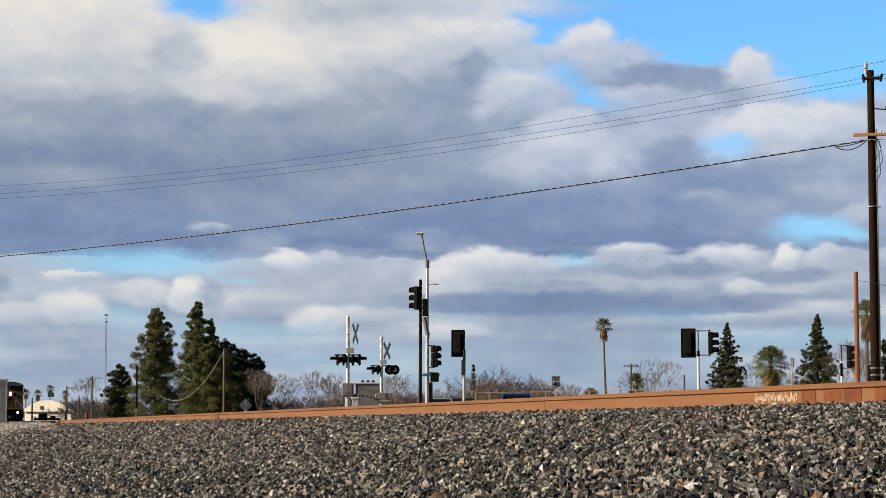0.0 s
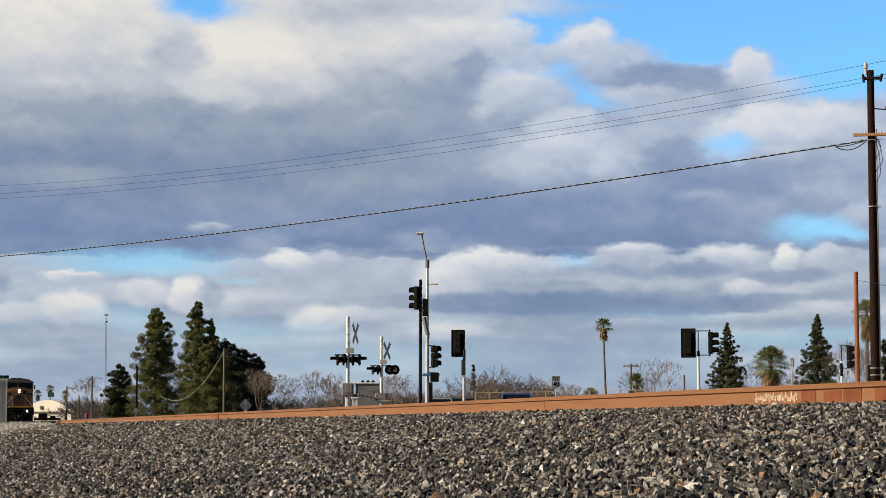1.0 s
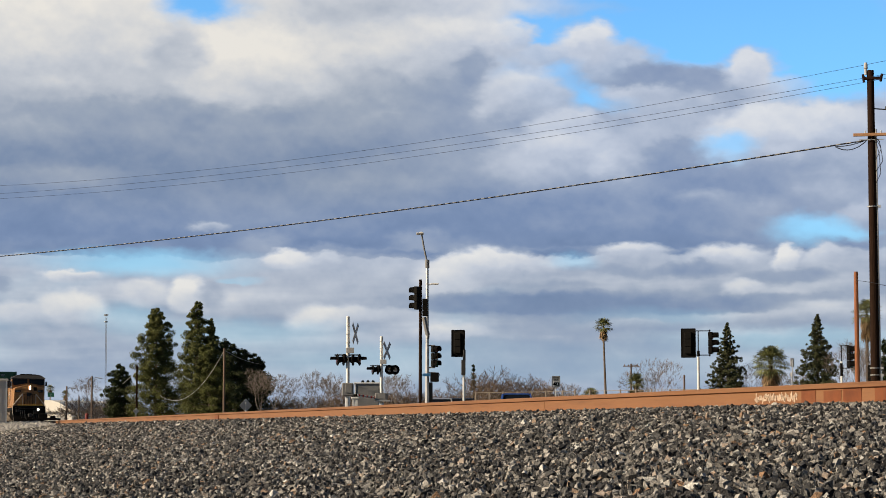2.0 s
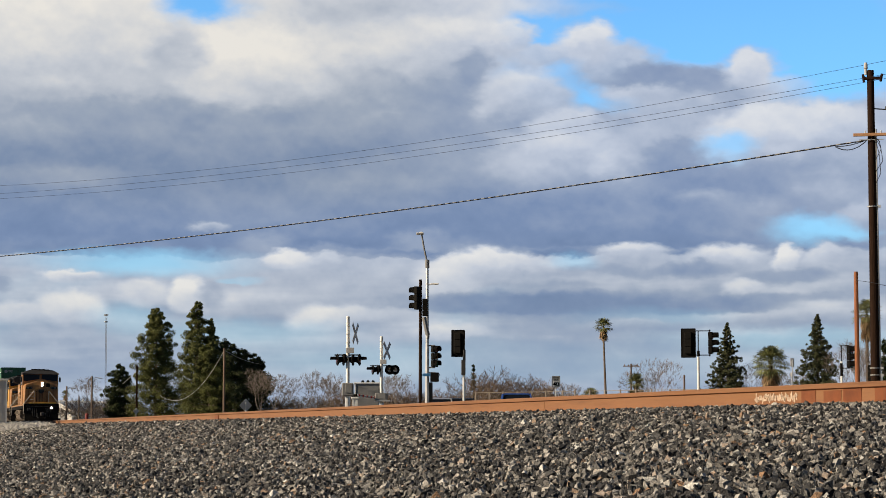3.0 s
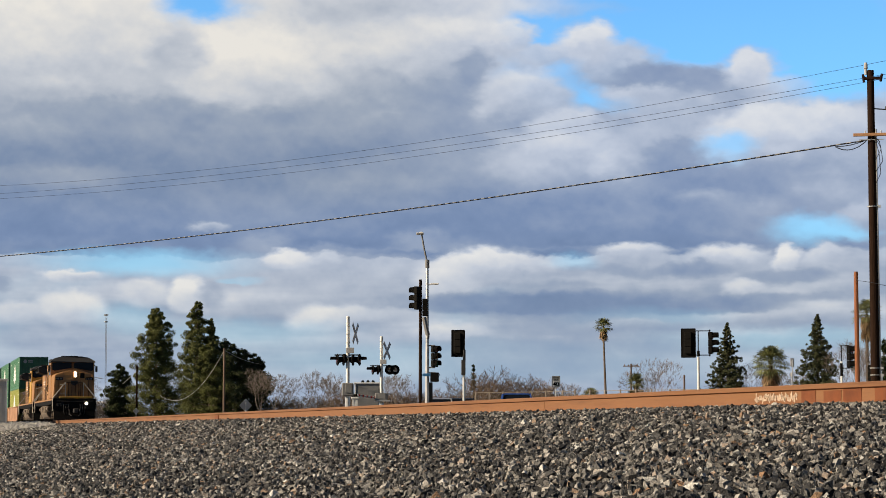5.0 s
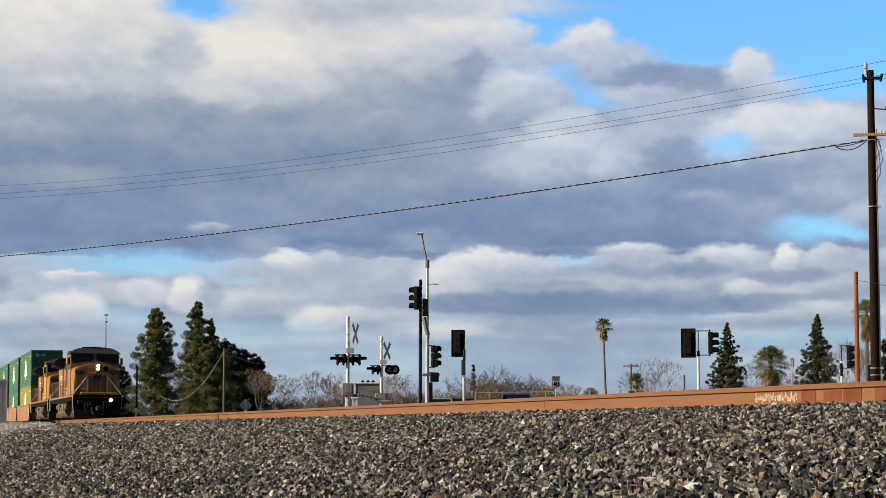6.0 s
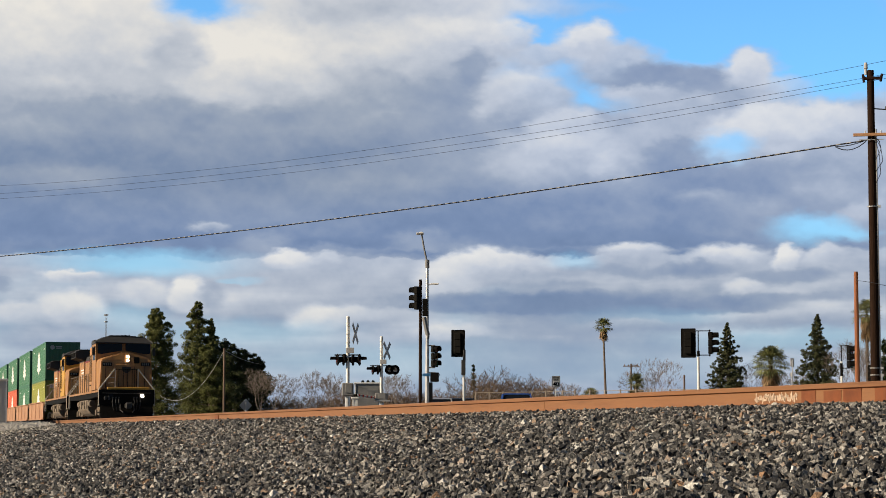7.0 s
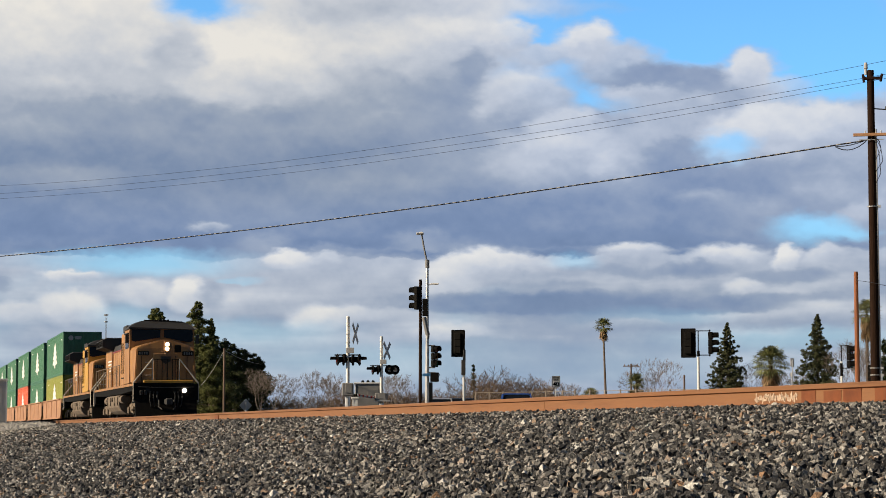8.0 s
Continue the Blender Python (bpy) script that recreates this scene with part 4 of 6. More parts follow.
def well_car(m):
    W_ = thing("well_car", m, "faded tan articulated well car carrying stacked containers", "freight car", "well cars")
    bm = B()
    for sx in (-1, 1):
        prism(bm, ((1.3, 1.62), (0.95, 1.35), (1.0, 0.60), (1.6, 0.28), (18.0, 0.28), (18.6, 0.60), (18.65, 1.35), (18.3, 1.62)), sx * 1.34, sx * 1.46)
    sides = parts("side_sill", bm, "well", W_)[0]
    bm = B()
    for sx in (-1, 1):
        for k in range(3):
            box(bm, (sx * 1.468, 4.8 + k * 5.0, 0.92), (0.03, 0.14, 1.18))
        box(bm, (sx * 1.47, 9.8, 1.60), (0.14, 16.6, 0.07))
        box(bm, (sx * 1.47, 9.8, 0.31), (0.16, 16.2, 0.07))
    parts("stiffener", bm, "well", sides)
    bm = B()
    box(bm, (0, 9.8, 0.30), (2.66, 15.0, 0.06))
    part("well_floor", bm, "black", W_)
    bm = B()
    for y in (0.7, 18.9):
        prism(bm, ((-1.42, 1.12), (1.42, 1.12), (1.42, 1.28), (0.4, 1.36), (-0.4, 1.36), (-1.42, 1.28)), y - 0.9, y + 1.1 if y < 5 else y + 0.6, "y")
        rod(bm, (1.2, y, 1.3), (1.2, y, 2.0), 0.03)
        rod(bm, (-1.2, y, 1.3), (-1.2, y, 2.0), 0.03)
    parts("end_platform", bm, "black", W_, key=lambda c: c.y > 10)
    truck(W_, 0.0, (-0.89, 0.89), "black")
    return W_


def container(m, paint, label, marks=True):
    C = thing("shipping_container", m, label, "container", "stacked containers")
    Lc, Wc, Hc = 16.15, 2.59, 2.896
    bm = B()
    # corrugated long sides
    for sx in (-1, 1):
        n = 58
        prev = None
        for i in range(n * 4 + 1):
            y = 0.25 + (Lc - 0.5) * i / (n * 4)
            d = (0.0, 0.0, 0.035, 0.035)[i % 4]
            a = bm.verts.new((sx * (Wc / 2 - 0.012 - d), y, 0.14)), bm.verts.new((sx * (Wc / 2 - 0.012 - d), y, Hc - 0.10))
            if prev:
                bm.faces.new((prev[0], a[0], a[1], prev[1]))
            prev = a
    box(bm, (0, Lc / 2, Hc - 0.05), (Wc - 0.05, Lc - 0.1, 0.04))
    box(bm, (0, Lc / 2, 0.10), (Wc - 0.05, Lc - 0.1, 0.10))
    for k in range(10):
        box(bm, (-Wc / 2 + 0.2 + k * (Wc - 0.4) / 9, 0.06, Hc / 2), (0.14, 0.06, Hc - 0.3), 0.015)
    box(bm, (0, 0.10, Hc / 2), (Wc - 0.1, 0.06, Hc - 0.1))
    box(bm, (0, Lc - 0.08, Hc / 2), (Wc - 0.1, 0.06, Hc - 0.1))
    part("shell", bm, paint, C)
    bm = B()
    for sx in (-1, 1):
        for y in (0.08, Lc - 0.08, 2.03, Lc - 2.03):
            box(bm, (sx * (Wc / 2 - 0.075), y, Hc / 2), (0.15, 0.16, Hc), 0.012)
        box(bm, (sx * (Wc / 2 - 0.05), Lc / 2, Hc - 0.06), (0.10, Lc, 0.12))
        box(bm, (sx * (Wc / 2 - 0.05), Lc / 2, 0.08), (0.10, Lc, 0.16))
    for y in (0.06, Lc - 0.06):
        box(bm, (0, y, Hc - 0.06), (Wc, 0.12, 0.12))
        box(bm, (0, y, 0.08), (Wc, 0.12, 0.16))
    part("corner_frame", bm, paint, C)
    if marks:
        bm = B()
        for sx in (-1, 1):
            x0, x1 = sorted((sx * (Wc / 2 - 0.004), sx * (Wc / 2 + 0.008)))
            for yc in (7.6,):
                half = [(0.45, 0.62), (0.45, 0.80), (2.3, 0.92), (1.15, 1.22), (1.9, 1.30), (0.95, 1.60), (1.45, 1.68), (0.6, 1.98), (0.95, 2.04), (0.0, 2.40)]
                prism(bm, [(yc + a, b) for a, b in half] + [(yc - a, b) for a, b in half[-2::-1]], x0, x1)
            box(bm, (sx * (Wc / 2 + 0.002), 13.7, 2.45), (0.012, 0.9, 0.07))
            box(bm, (sx * (Wc / 2 + 0.002), 1.3, 2.40), (0.012, 0.8, 0.07))
        parts("emblem", bm, "white", C, "white pointed emblem", key=lambda c: (c.x > 0, round(c.y / 5)))
        bm = B()
        rod(bm, (-0.78, 0.035, 2.48), (-0.78, 0.02, 2.48), 0.17, n=16)
        box(bm, (-0.30, 0.028, 2.54), (0.46, 0.012, 0.09))
        box(bm, (-0.30, 0.028, 2.42), (0.40, 0.012, 0.07))
        parts("end_mark", bm, "cabinet", C, "pale round mark and bars")
    return C


def train():
    for off in (0.0, 22.6):
        L = locomotive(pose(TRAIN_X, LEAD_Y + off, RAIL_TOP)) if off == 0 else None
        if L:
            first = L
            n0 = len(wheels)
        else:
            L = copy_thing(first, pose(TRAIN_X, LEAD_Y + off, RAIL_TOP))
            ws = sorted((c for c in L.children if c.name.startswith("wheelset")), key=lambda c: c.location.y)
            for c in ws:
                wheels.append((c, tuple(c.location), WHEEL_R))
            # the second engine wears newer, cleaner paint on its cab
            for c in L.children:
                if c.name.startswith(("cab", "electrical_cabinet")) and not c.name.startswith("cabinet"):
                    c.data = c.data.copy()
                    c.data.materials[0] = M["yellow_clean"]
        moving.append((L, off))
    pitch, start = 19.65, 46.2
    lower = ("lime", "green", "orange", "green", "green", "green", "green")
    words = {"lime": "lime-yellow steel freight container", "green": "green corrugated freight container with white emblem", "orange": "orange-red steel freight container"}
    car, boxes = None, {}
    for k in range(7):
        off = start + pitch * k
        m = pose(TRAIN_X, LEAD_Y + off, RAIL_TOP)
        if car is None:
            car = w_ = well_car(m)
        else:
            w_ = copy_thing(car, m)
            for c in w_.children:
                if c.name.startswith("wheelset"):
                    wheels.append((c, tuple(c.location), WHEEL_R))
        moving.append((w_, off))
        for paint, z in ((lower[k], 0.34), ("green", 3.25)):
            mc = pose(TRAIN_X, LEAD_Y + off + 1.75, RAIL_TOP + z)
            if paint not in boxes:
                boxes[paint] = c = container(mc, paint, words[paint])
            else:
                c = copy_thing(boxes[paint], mc)
            moving.append((c, off + 1.75))


train()
# ---- plants ----
def leaf_cloud(rng, centres, radii, per, size, flatten=0.7, wide=0.2):
    """Small leaf blades scattered in clumps; returns corners and faces."""
    c = np.repeat(np.asarray(centres), per, axis=0)
    r = np.repeat(np.asarray(radii), per)
    n = len(c)
    d = rng.normal(size=(n, 3))
    d /= np.linalg.norm(d, axis=1)[:, None]
    p = c + d * (r * rng.uniform(0.3, 1.0, n) ** 0.45)[:, None] * (1, 1, flatten)
    face = d + rng.normal(size=(n, 3)) * 0.5
    a = np.cross(face, rng.normal(size=(n, 3)))
    a /= np.linalg.norm(a, axis=1)[:, None]
    b = np.cross(face, a)
    b /= np.linalg.norm(b, axis=1)[:, None]
    s = size * rng.uniform(0.6, 1.4, n)[:, None]
    v = np.stack([p - b * s * wide, p + a * s, p + b * s * wide], axis=1)
    return v.reshape(-1, 3), np.arange(n * 3).reshape(-1, 3)


def conifer(name, x, y, z0, top, width, seed, mat, label, base=0.08, lean=0.0, power=0.9, clumps=230, per=34, size=0.22, blunt=0.0, clump=0.09):
    rng = np.random.default_rng(seed)
    T = thing(name, pose(x, y, z0), label, "tree", "trees")
    h = top - z0
    bm = B()
    rod(bm, (0, 0, -0.3), (lean * h * 0.5, 0, h * 0.5), 0.045 * h * 0.45, 0.03 * h * 0.4, 8)
    rod(bm, (lean * h * 0.5, 0, h * 0.5), (lean * h, 0, h * 0.97), 0.03 * h * 0.4, 0.02, 6)
    cs, rs = [], []
    limbs = clumps // 6
    for k in range(limbs):
        f = base + (1 - base) * ((k + rng.uniform(0, 1)) / limbs) ** 0.9
        prof = (1 - f) ** power * (1 - blunt) + blunt * math.sqrt(max(0.0, 1 - f ** 3))
        prof *= 0.72 + 0.28 * min(1.0, (f - base) / 0.10)
        reach = width / 2 * max(0.018, prof * rng.choice((0.62, 0.82, 0.92, 1.0, 1.06)) * rng.uniform(0.85, 1.1))
        ang = k * 2.39996 + rng.uniform(-0.5, 0.5)
        rise = rng.uniform(-0.10, 0.28) * reach
        o = Vector((lean * f * h, 0, f * h * 0.985 - 0.15 * reach))
        tip = o + Vector((reach * math.cos(ang), reach * math.sin(ang), rise))
        rod(bm, o, tip, 0.05 * (1.25 - f), 0.012, 4)
        n = 3 if reach < 0.12 * width else 6
        for j in range(n):
            t = 0.22 + 0.80 * (j + rng.uniform(0, 0.8)) / n
            c = o.lerp(tip, t) + Vector(rng.normal(size=3)) * 0.04 * width * min(1, prof + 0.05)
            cs.append(tuple(c))
            rs.append(width * clump * (0.20 + 0.80 * min(1, prof)) * rng.uniform(0.55, 1.25))
    part("trunk", bm, "bark", T)
    v, fa = leaf_cloud(rng, cs, rs, per, size, 0.8, 0.24)
    raw("crown", v, fa, mat, T)
    return T


def fan_palm(name, x, y, z0, top, crown, seed, label, lean=(0, 0), skirt=0.35, fronds=46):
    rng = np.random.default_rng(seed)
    T = thing(name, pose(x, y, z0), label, "palm tree", "palms")
    h = top - z0 - crown * 0.55
    bm = B()
    prev = Vector((-lean[0], -lean[1], -0.3))
    for k in range(1, 9):
        f = k / 8
        p = Vector((-lean[0] * (1 - f) ** 1.6, -lean[1] * (1 - f) ** 1.6, h * f))
        rod(bm, prev, p, 0.15 * (1.35 - 0.6 * f) * crown / 2.6, 0.15 * (1.3 - 0.6 * f) * crown / 2.6, 8)
        prev = p
    part("trunk", bm, "bark", T)

    def fan(store, origin, direction, stalk, rad, droop):
        d = Vector(direction).normalized()
        side = d.cross(Vector((0, 0, 1)))
        side = side.normalized() if side.length > 0.01 else Vector((1, 0, 0))
        up = side.cross(d)
        o = Vector(origin) + d * stalk
        vs, fs = store
        i0 = len(vs)
        w = 0.02
        vs += [Vector(origin) - side * w, Vector(origin) + side * w, o + side * w, o - side * w]
        fs.append((i0, i0 + 1, i0 + 2, i0 + 3))
        nb = 15
        for k in range(nb):
            a = math.radians(-105 + 210 * k / (nb - 1))
            rr = rad * (0.75 + 0.25 * math.cos(a)) * rng.uniform(0.85, 1.1)
            dirn = d * math.cos(a) + side * math.sin(a)
            perp = -d * math.sin(a) + side * math.cos(a)
            mid = o + dirn * rr * 0.55 + up * (0.04 * (-1) ** k)
            tip = o + dirn * rr - Vector((0, 0, droop * rr * rng.uniform(0.5, 1.2)))
            i = len(vs)
            vs += [o, mid - perp * rr * 0.06, tip, mid + perp * rr * 0.06]
            fs.append((i, i + 1, i + 2, i + 3))

    green, dead = ([], []), ([], [])
    for k in range(fronds):
        az = k * 2.39996
        el = math.radians(80 - 112 * (k / fronds) + rng.uniform(-8, 8))
        fan(green, (0, 0, h), (math.cos(az) * math.cos(el), math.sin(az) * math.cos(el), math.sin(el)), crown * 0.27 * rng.uniform(0.8, 1.25), crown * 0.25, 0.30)
    for k in range(int(fronds * 0.8 * (skirt > 0))):
        az = k * 2.39996 + 1
        el = math.radians(-45 - 40 * rng.uniform(0, 1))
        fan(dead, (0, 0, h - skirt * crown * rng.uniform(0.0, 0.8)), (math.cos(az) * math.cos(el), math.sin(az) * math.cos(el), math.sin(el)), crown * 0.12, crown * 0.26, 0.5)
    raw("fronds", [tuple(v) for v in green[0]], green[1], "palm", T)
    if skirt > 0:
        raw("dead_fronds", [tuple(v) for v in dead[0]], dead[1], "palm_dead", T, "drooping dry brown fronds")
    return T


def branch_mesh(rng, height, spread, levels, kids, thick, least=0.0):
    """Forking bare branches as slim three-sided prisms."""
    vs, fs = [], []

    def seg(a, b, r0, r1):
        r0, r1 = max(r0, least), max(r1, least)
        d = (b - a).normalized()
        s = d.orthogonal().normalized()
        t = d.cross(s)
        i = len(vs)
        for p, r in ((a, r0), (b, r1)):
            for k in range(3):
                an = k * 2.0944
                vs.append(tuple(p + (s * math.cos(an) + t * math.sin(an)) * r))
        for k in range(3):
            j = (k + 1) % 3
            fs.append((i + k, i + j, i + 3 + j, i + 3 + k))

    def grow(p, d, length, r, lv):
        steps = 2 if lv else 1
        for _ in range(steps):
            d = (d + Vector(rng.normal(size=3)) * 0.16).normalized()
            q = p + d * (length / steps)
            seg(p, q, r, r * 0.8)
            p, r = q, r * 0.8
        if lv == 0:
            return
        for k in range(kids + int(rng.integers(0, 2)) + 2 * (lv == 1)):
            side = Vector(rng.normal(size=3))
            side.z = abs(side.z) * 0.35
            nd = (d * 0.75 + side.normalized() * spread + Vector((0, 0, 0.18))).normalized()
            grow(p - d * length * 0.25 * rng.uniform(0, 1), nd, length * rng.uniform(0.62, 0.85) * (0.62 if lv == 1 else 1.0), r * 0.62, lv - 1)

    grow(Vector((0, 0, -0.2)), Vector((0, 0, 1)), height * 0.30, thick, levels)
    return vs, fs


def bare_tree(name, x, y, z0, height, seed, label="leafless grey-brown tree with fine twigs", spread=0.6, levels=5, kids=3, thick=None, cat="tree", mat="twig_pale"):
    rng = np.random.default_rng(seed)
    T = thing(name, pose(x, y, z0), label, cat, "bare trees")
    vs, fs = branch_mesh(rng, height, spread, levels, kids, thick or height * 0.014, 0.0055)
    top = max(v[2] for v in vs)
    vs = [(a * height / top, b * height / top, c * height / top) for a, b, c in vs]
    raw("bare_crown", vs, fs, mat, T)
    return T


FLAT = 0.097
conifer("pine_tree", 26.77, 230.45, FLAT, 13.13, 7.40, 11, "needle", "tall narrow green pine behind the road", power=0.46, clumps=560, per=240, size=0.12, base=0.02, clump=0.092)
conifer("pine_tree", 32.18, 238.84, FLAT, 14.46, 9.00, 12, "needle", "tall broad-topped green pine behind the road", lean=0.006, power=0.58, clumps=520, per=250, size=0.12, base=0.02, clump=0.082)
conifer("pine_tree", 34.07, 240.60, FLAT, 12.66, 3.60, 51, "needle", "slim green pine crowded by a taller one", power=0.5, clumps=380, per=190, size=0.12, base=0.25, clump=0.12)
conifer("pine_tree", 31.29, 221.80, FLAT, 9.10, 7.40, 52, "needle", "sunlit olive-green pine before darker ones", power=0.6, clumps=560, per=190, blunt=0.2, size=0.12, base=0.02, clump=0.08)
conifer("pine_tree", 34.22, 230.47, FLAT, 9.64, 9.40, 13, "needle_dark", "broad dark green pine", power=0.5, clumps=560, per=170, blunt=0.5, size=0.12, base=0.02, clump=0.075)
conifer("pine_tree", 36.60, 233.14, FLAT, 8.72, 9.00, 17, "needle_dark", "rounded dark green pine beside bare bushes", power=0.5, clumps=520, per=170, blunt=0.7, size=0.12, base=0.02, clump=0.075)
conifer("pine_tree", 38.31, 234.90, FLAT, 8.04, 4.60, 53, "needle_dark", "dark pine crown leaning over bare bushes", power=0.5, clumps=320, per=190, blunt=0.7, size=0.12, base=0.45, clump=0.10)
conifer("pine_tree", 25.06, 251.76, FLAT, 7.68, 5.20, 14, "needle_dark", "small dark pine beyond the road", power=0.5, clumps=380, per=190, blunt=0.3, size=0.13, base=0.02, clump=0.09)
conifer("pine_tree", 74.54, 187.42, FLAT, 10.07, 6.60, 35, "needle_conifer", "narrow dark conifer behind the fence", power=0.85, clumps=1000, per=95, size=0.11, base=0.02, clump=0.05)
conifer("pine_tree", 78.61, 176.27, FLAT, 10.35, 7.00, 16, "needle_conifer", "narrow dark conifer beside the poles", power=0.85, clumps=1000, per=95, size=0.11, base=0.02, clump=0.05)
conifer("pine_tree", 85.39, 318.79, FLAT, 9.96, 2.58, 18, "needle_dark", "distant dark conifer above bare trees", power=0.8, clumps=140, per=30, size=0.3)
conifer("shrub", 84.71, 241.61, FLAT, 6.61, 2.66, 19, "needle_dark", "dark evergreen shrub beside the far pole", power=0.5, clumps=120, blunt=0.8)
conifer("shrub", 66.47, 137.92, FLAT, 6.40, 0.939, 20, "needle_dark", "dark green shrub behind the utility pole", power=0.5, clumps=120, blunt=0.8)
fan_palm("fan_palm", 95.18, 285.38, FLAT, 15.83, 2.82, 21, "tall slender fan palm with a dry skirt", lean=(-0.5, 0), skirt=0.45)
fan_palm("fan_palm", 62.75, 149.17, FLAT, 6.65, 3.17, 22, "stout fan palm with a dry brown skirt", skirt=0.7, fronds=64)
fan_palm("fan_palm", 78.39, 165.84, FLAT, 11.23, 2.8, 23, "tall fan palm behind the utility pole", skirt=0.6)
fan_palm("fan_palm", 62.29, 190.55, FLAT, 4.18, 2.19, 24, "low young fan palm behind the fence", skirt=0.0)
fan_palm("fan_palm", 79.61, 227.43, FLAT, 6.61, 2.5, 25, "low fan palm beside a far pole", skirt=0.0)
for k_, (px_, py_, pz_) in enumerate(((26.16, 457.54, 8.58), (28.56, 456.94, 8.46), (31.05, 456.31, 9.52), (34.14, 455.52, 8.34))):
    fan_palm("fan_palm", px_, py_, FLAT, pz_, 2.2, 30 + k_, "distant fan palm behind the white warehouse", skirt=0.3, fronds=34)
bare_tree("bare_tree", 84.72, 235.21, FLAT, 8.31, 41, "leafless grey-brown tree with fine twigs", spread=0.6, mat="twig")
bare_tree("bare_tree", 81.86, 231.98, FLAT, 6.83, 42, "low leafless grey tree behind the fence")
bare_tree("bare_tree", 32.55, 197.33, FLAT, 5.74, 43, "pale leafless bush beside the pines")
bare_tree("bare_tree", 35.92, 208.93, FLAT, 5.52, 54, "leafless grey bush beside the pines")
bare_tree("bare_tree", 38.81, 206.38, FLAT, 5.86, 44, "leafless grey tree behind the crossing")
bare_tree("bare_tree", 39.15, 201.23, FLAT, 5.45, 55, "leafless grey tree beside the crossing mast")
bare_tree("bare_tree", 38.46, 210.52, FLAT, 5.24, 56, "low leafless bush behind the crossing")
bare_tree("bare_tree", 47.87, 208.58, FLAT, 5.69, 57, "leafless grey-brown tree behind the signal pole")
bare_tree("bare_tree", 50.45, 214.14, FLAT, 5.49, 58, "leafless grey-brown tree behind the signal pole")
bare_tree("bare_tree", 63.77, 137.98, FLAT, 6.32, 45, "leafless tree behind the traffic signal")
bare_tree("bare_tree", 66.69, 141.02, FLAT, 6.32, 59, "leafless tree between two poles")
bare_tree("bare_tree", 76.48, 186.96, FLAT, 6.43, 46, "leafless tree behind the palm")
bare_tree("bare_tree", 79.50, 183.52, FLAT, 5.95, 60, "leafless grey shrub behind the sign")
bare_tree("bare_tree", 30.37, 333.62, FLAT, 8.09, 47, "grey leafless tree beyond the road")
bare_tree("bare_tree", 71.49, 167.37, FLAT, 5.10, 49, "leafless shrub beside the palm")


def thicket(name, spans, seed, label, mat="twig", levels=4):
    """A belt of bare brush, one joined mesh of forking twigs; spans: (x0, y0, x1, y1, height, count)."""
    rng = np.random.default_rng(seed)
    kinds = [branch_mesh(rng, 1.0, 0.8, levels, 3, 0.010, 0.0011) for _ in range(5)]
    vs, fs, base = [], [], 0
    for x0, y0, x1, y1, h, count in spans:
        for k in range(count):
            v, f = kinds[int(rng.integers(0, 5))]
            v, f = np.array(v), np.array(f)
            v = v / v[:, 2].max()
            a, t = rng.uniform(0, 6.28), (k + rng.uniform(0, 1)) / count
            s = h * rng.uniform(0.55, 1.05)
            r = np.stack([v[:, 0] * math.cos(a) - v[:, 1] * math.sin(a), v[:, 0] * math.sin(a) + v[:, 1] * math.cos(a), v[:, 2]], axis=1) * (s * 1.1, s * 1.1, s)
            vs.append(r + (x0 + (x1 - x0) * t, y0 + (y1 - y0) * t + rng.uniform(-4, 4), FLAT - 0.1))
            fs.append(f + base)
            base += len(v)
    ob = raw(name, np.concatenate(vs), np.concatenate(fs), mat)
    return tagged(ob, label, "brush", kind="stuff")


thicket("brush", ((38.90, 232.77, 45.97, 227.40, 3.8, 28), (45.57, 225.44, 54.90, 229.53, 4.6, 28), (62.91, 229.54, 71.25, 224.99, 5.6, 26), (46.64, 230.60, 53.79, 228.80, 4.8, 14), (57.32, 238.22, 61.92, 231.90, 5.8, 14), (59.74, 227.29, 68.07, 225.19, 6.8, 19), (64.87, 220.84, 70.70, 219.36, 5.2, 14)), 51, "belt of brown leafless brush behind the road")
thicket("brush", ((26.08, 320.94, 30.85, 316.50, 5.2, 11), (27.57, 298.73, 28.09, 260.49, 4.6, 9), (42.39, 257.46, 51.61, 255.13, 4.6, 14), (99.17, 305.00, 109.69, 281.71, 4.4, 14), (89.57, 224.91, 97.60, 202.25, 4.4, 14), (29.76, 405.06, 42.71, 381.16, 4.8, 16)), 52, "belt of pale leafless brush in the distance", "twig_pale")


def far_hedge():
    rng = np.random.default_rng(8)
    cs, rs = [], []
    for k in range(900):
        t = rng.uniform(0, 1)
        x0, y0, x1, y1 = -120, 620, 330, 480
        cs.append((x0 + (x1 - x0) * t + rng.uniform(-6, 6), y0 + (y1 - y0) * t + rng.uniform(-8, 8), FLAT + rng.uniform(0.3, 1.0) * (2.6 + 1.8 * math.sin(t * 43) + 1.2 * math.sin(t * 117))))
        rs.append(rng.uniform(0.8, 1.8))
    v, f = leaf_cloud(rng, cs, rs, 22, 0.7)
    tagged(raw("far_trees", v, f, "needle_dark"), "low distant line of dark trees", "trees", kind="stuff")


far_hedge()


# ---- poles and wires ----
def square_to_view(x, y, z=FLAT, turn=0.0):
    """A pose whose x axis runs across the line of sight from the trackside."""
    return pose(x, y, z, 0, 0, -math.degrees(math.atan2(x, y)) + turn)


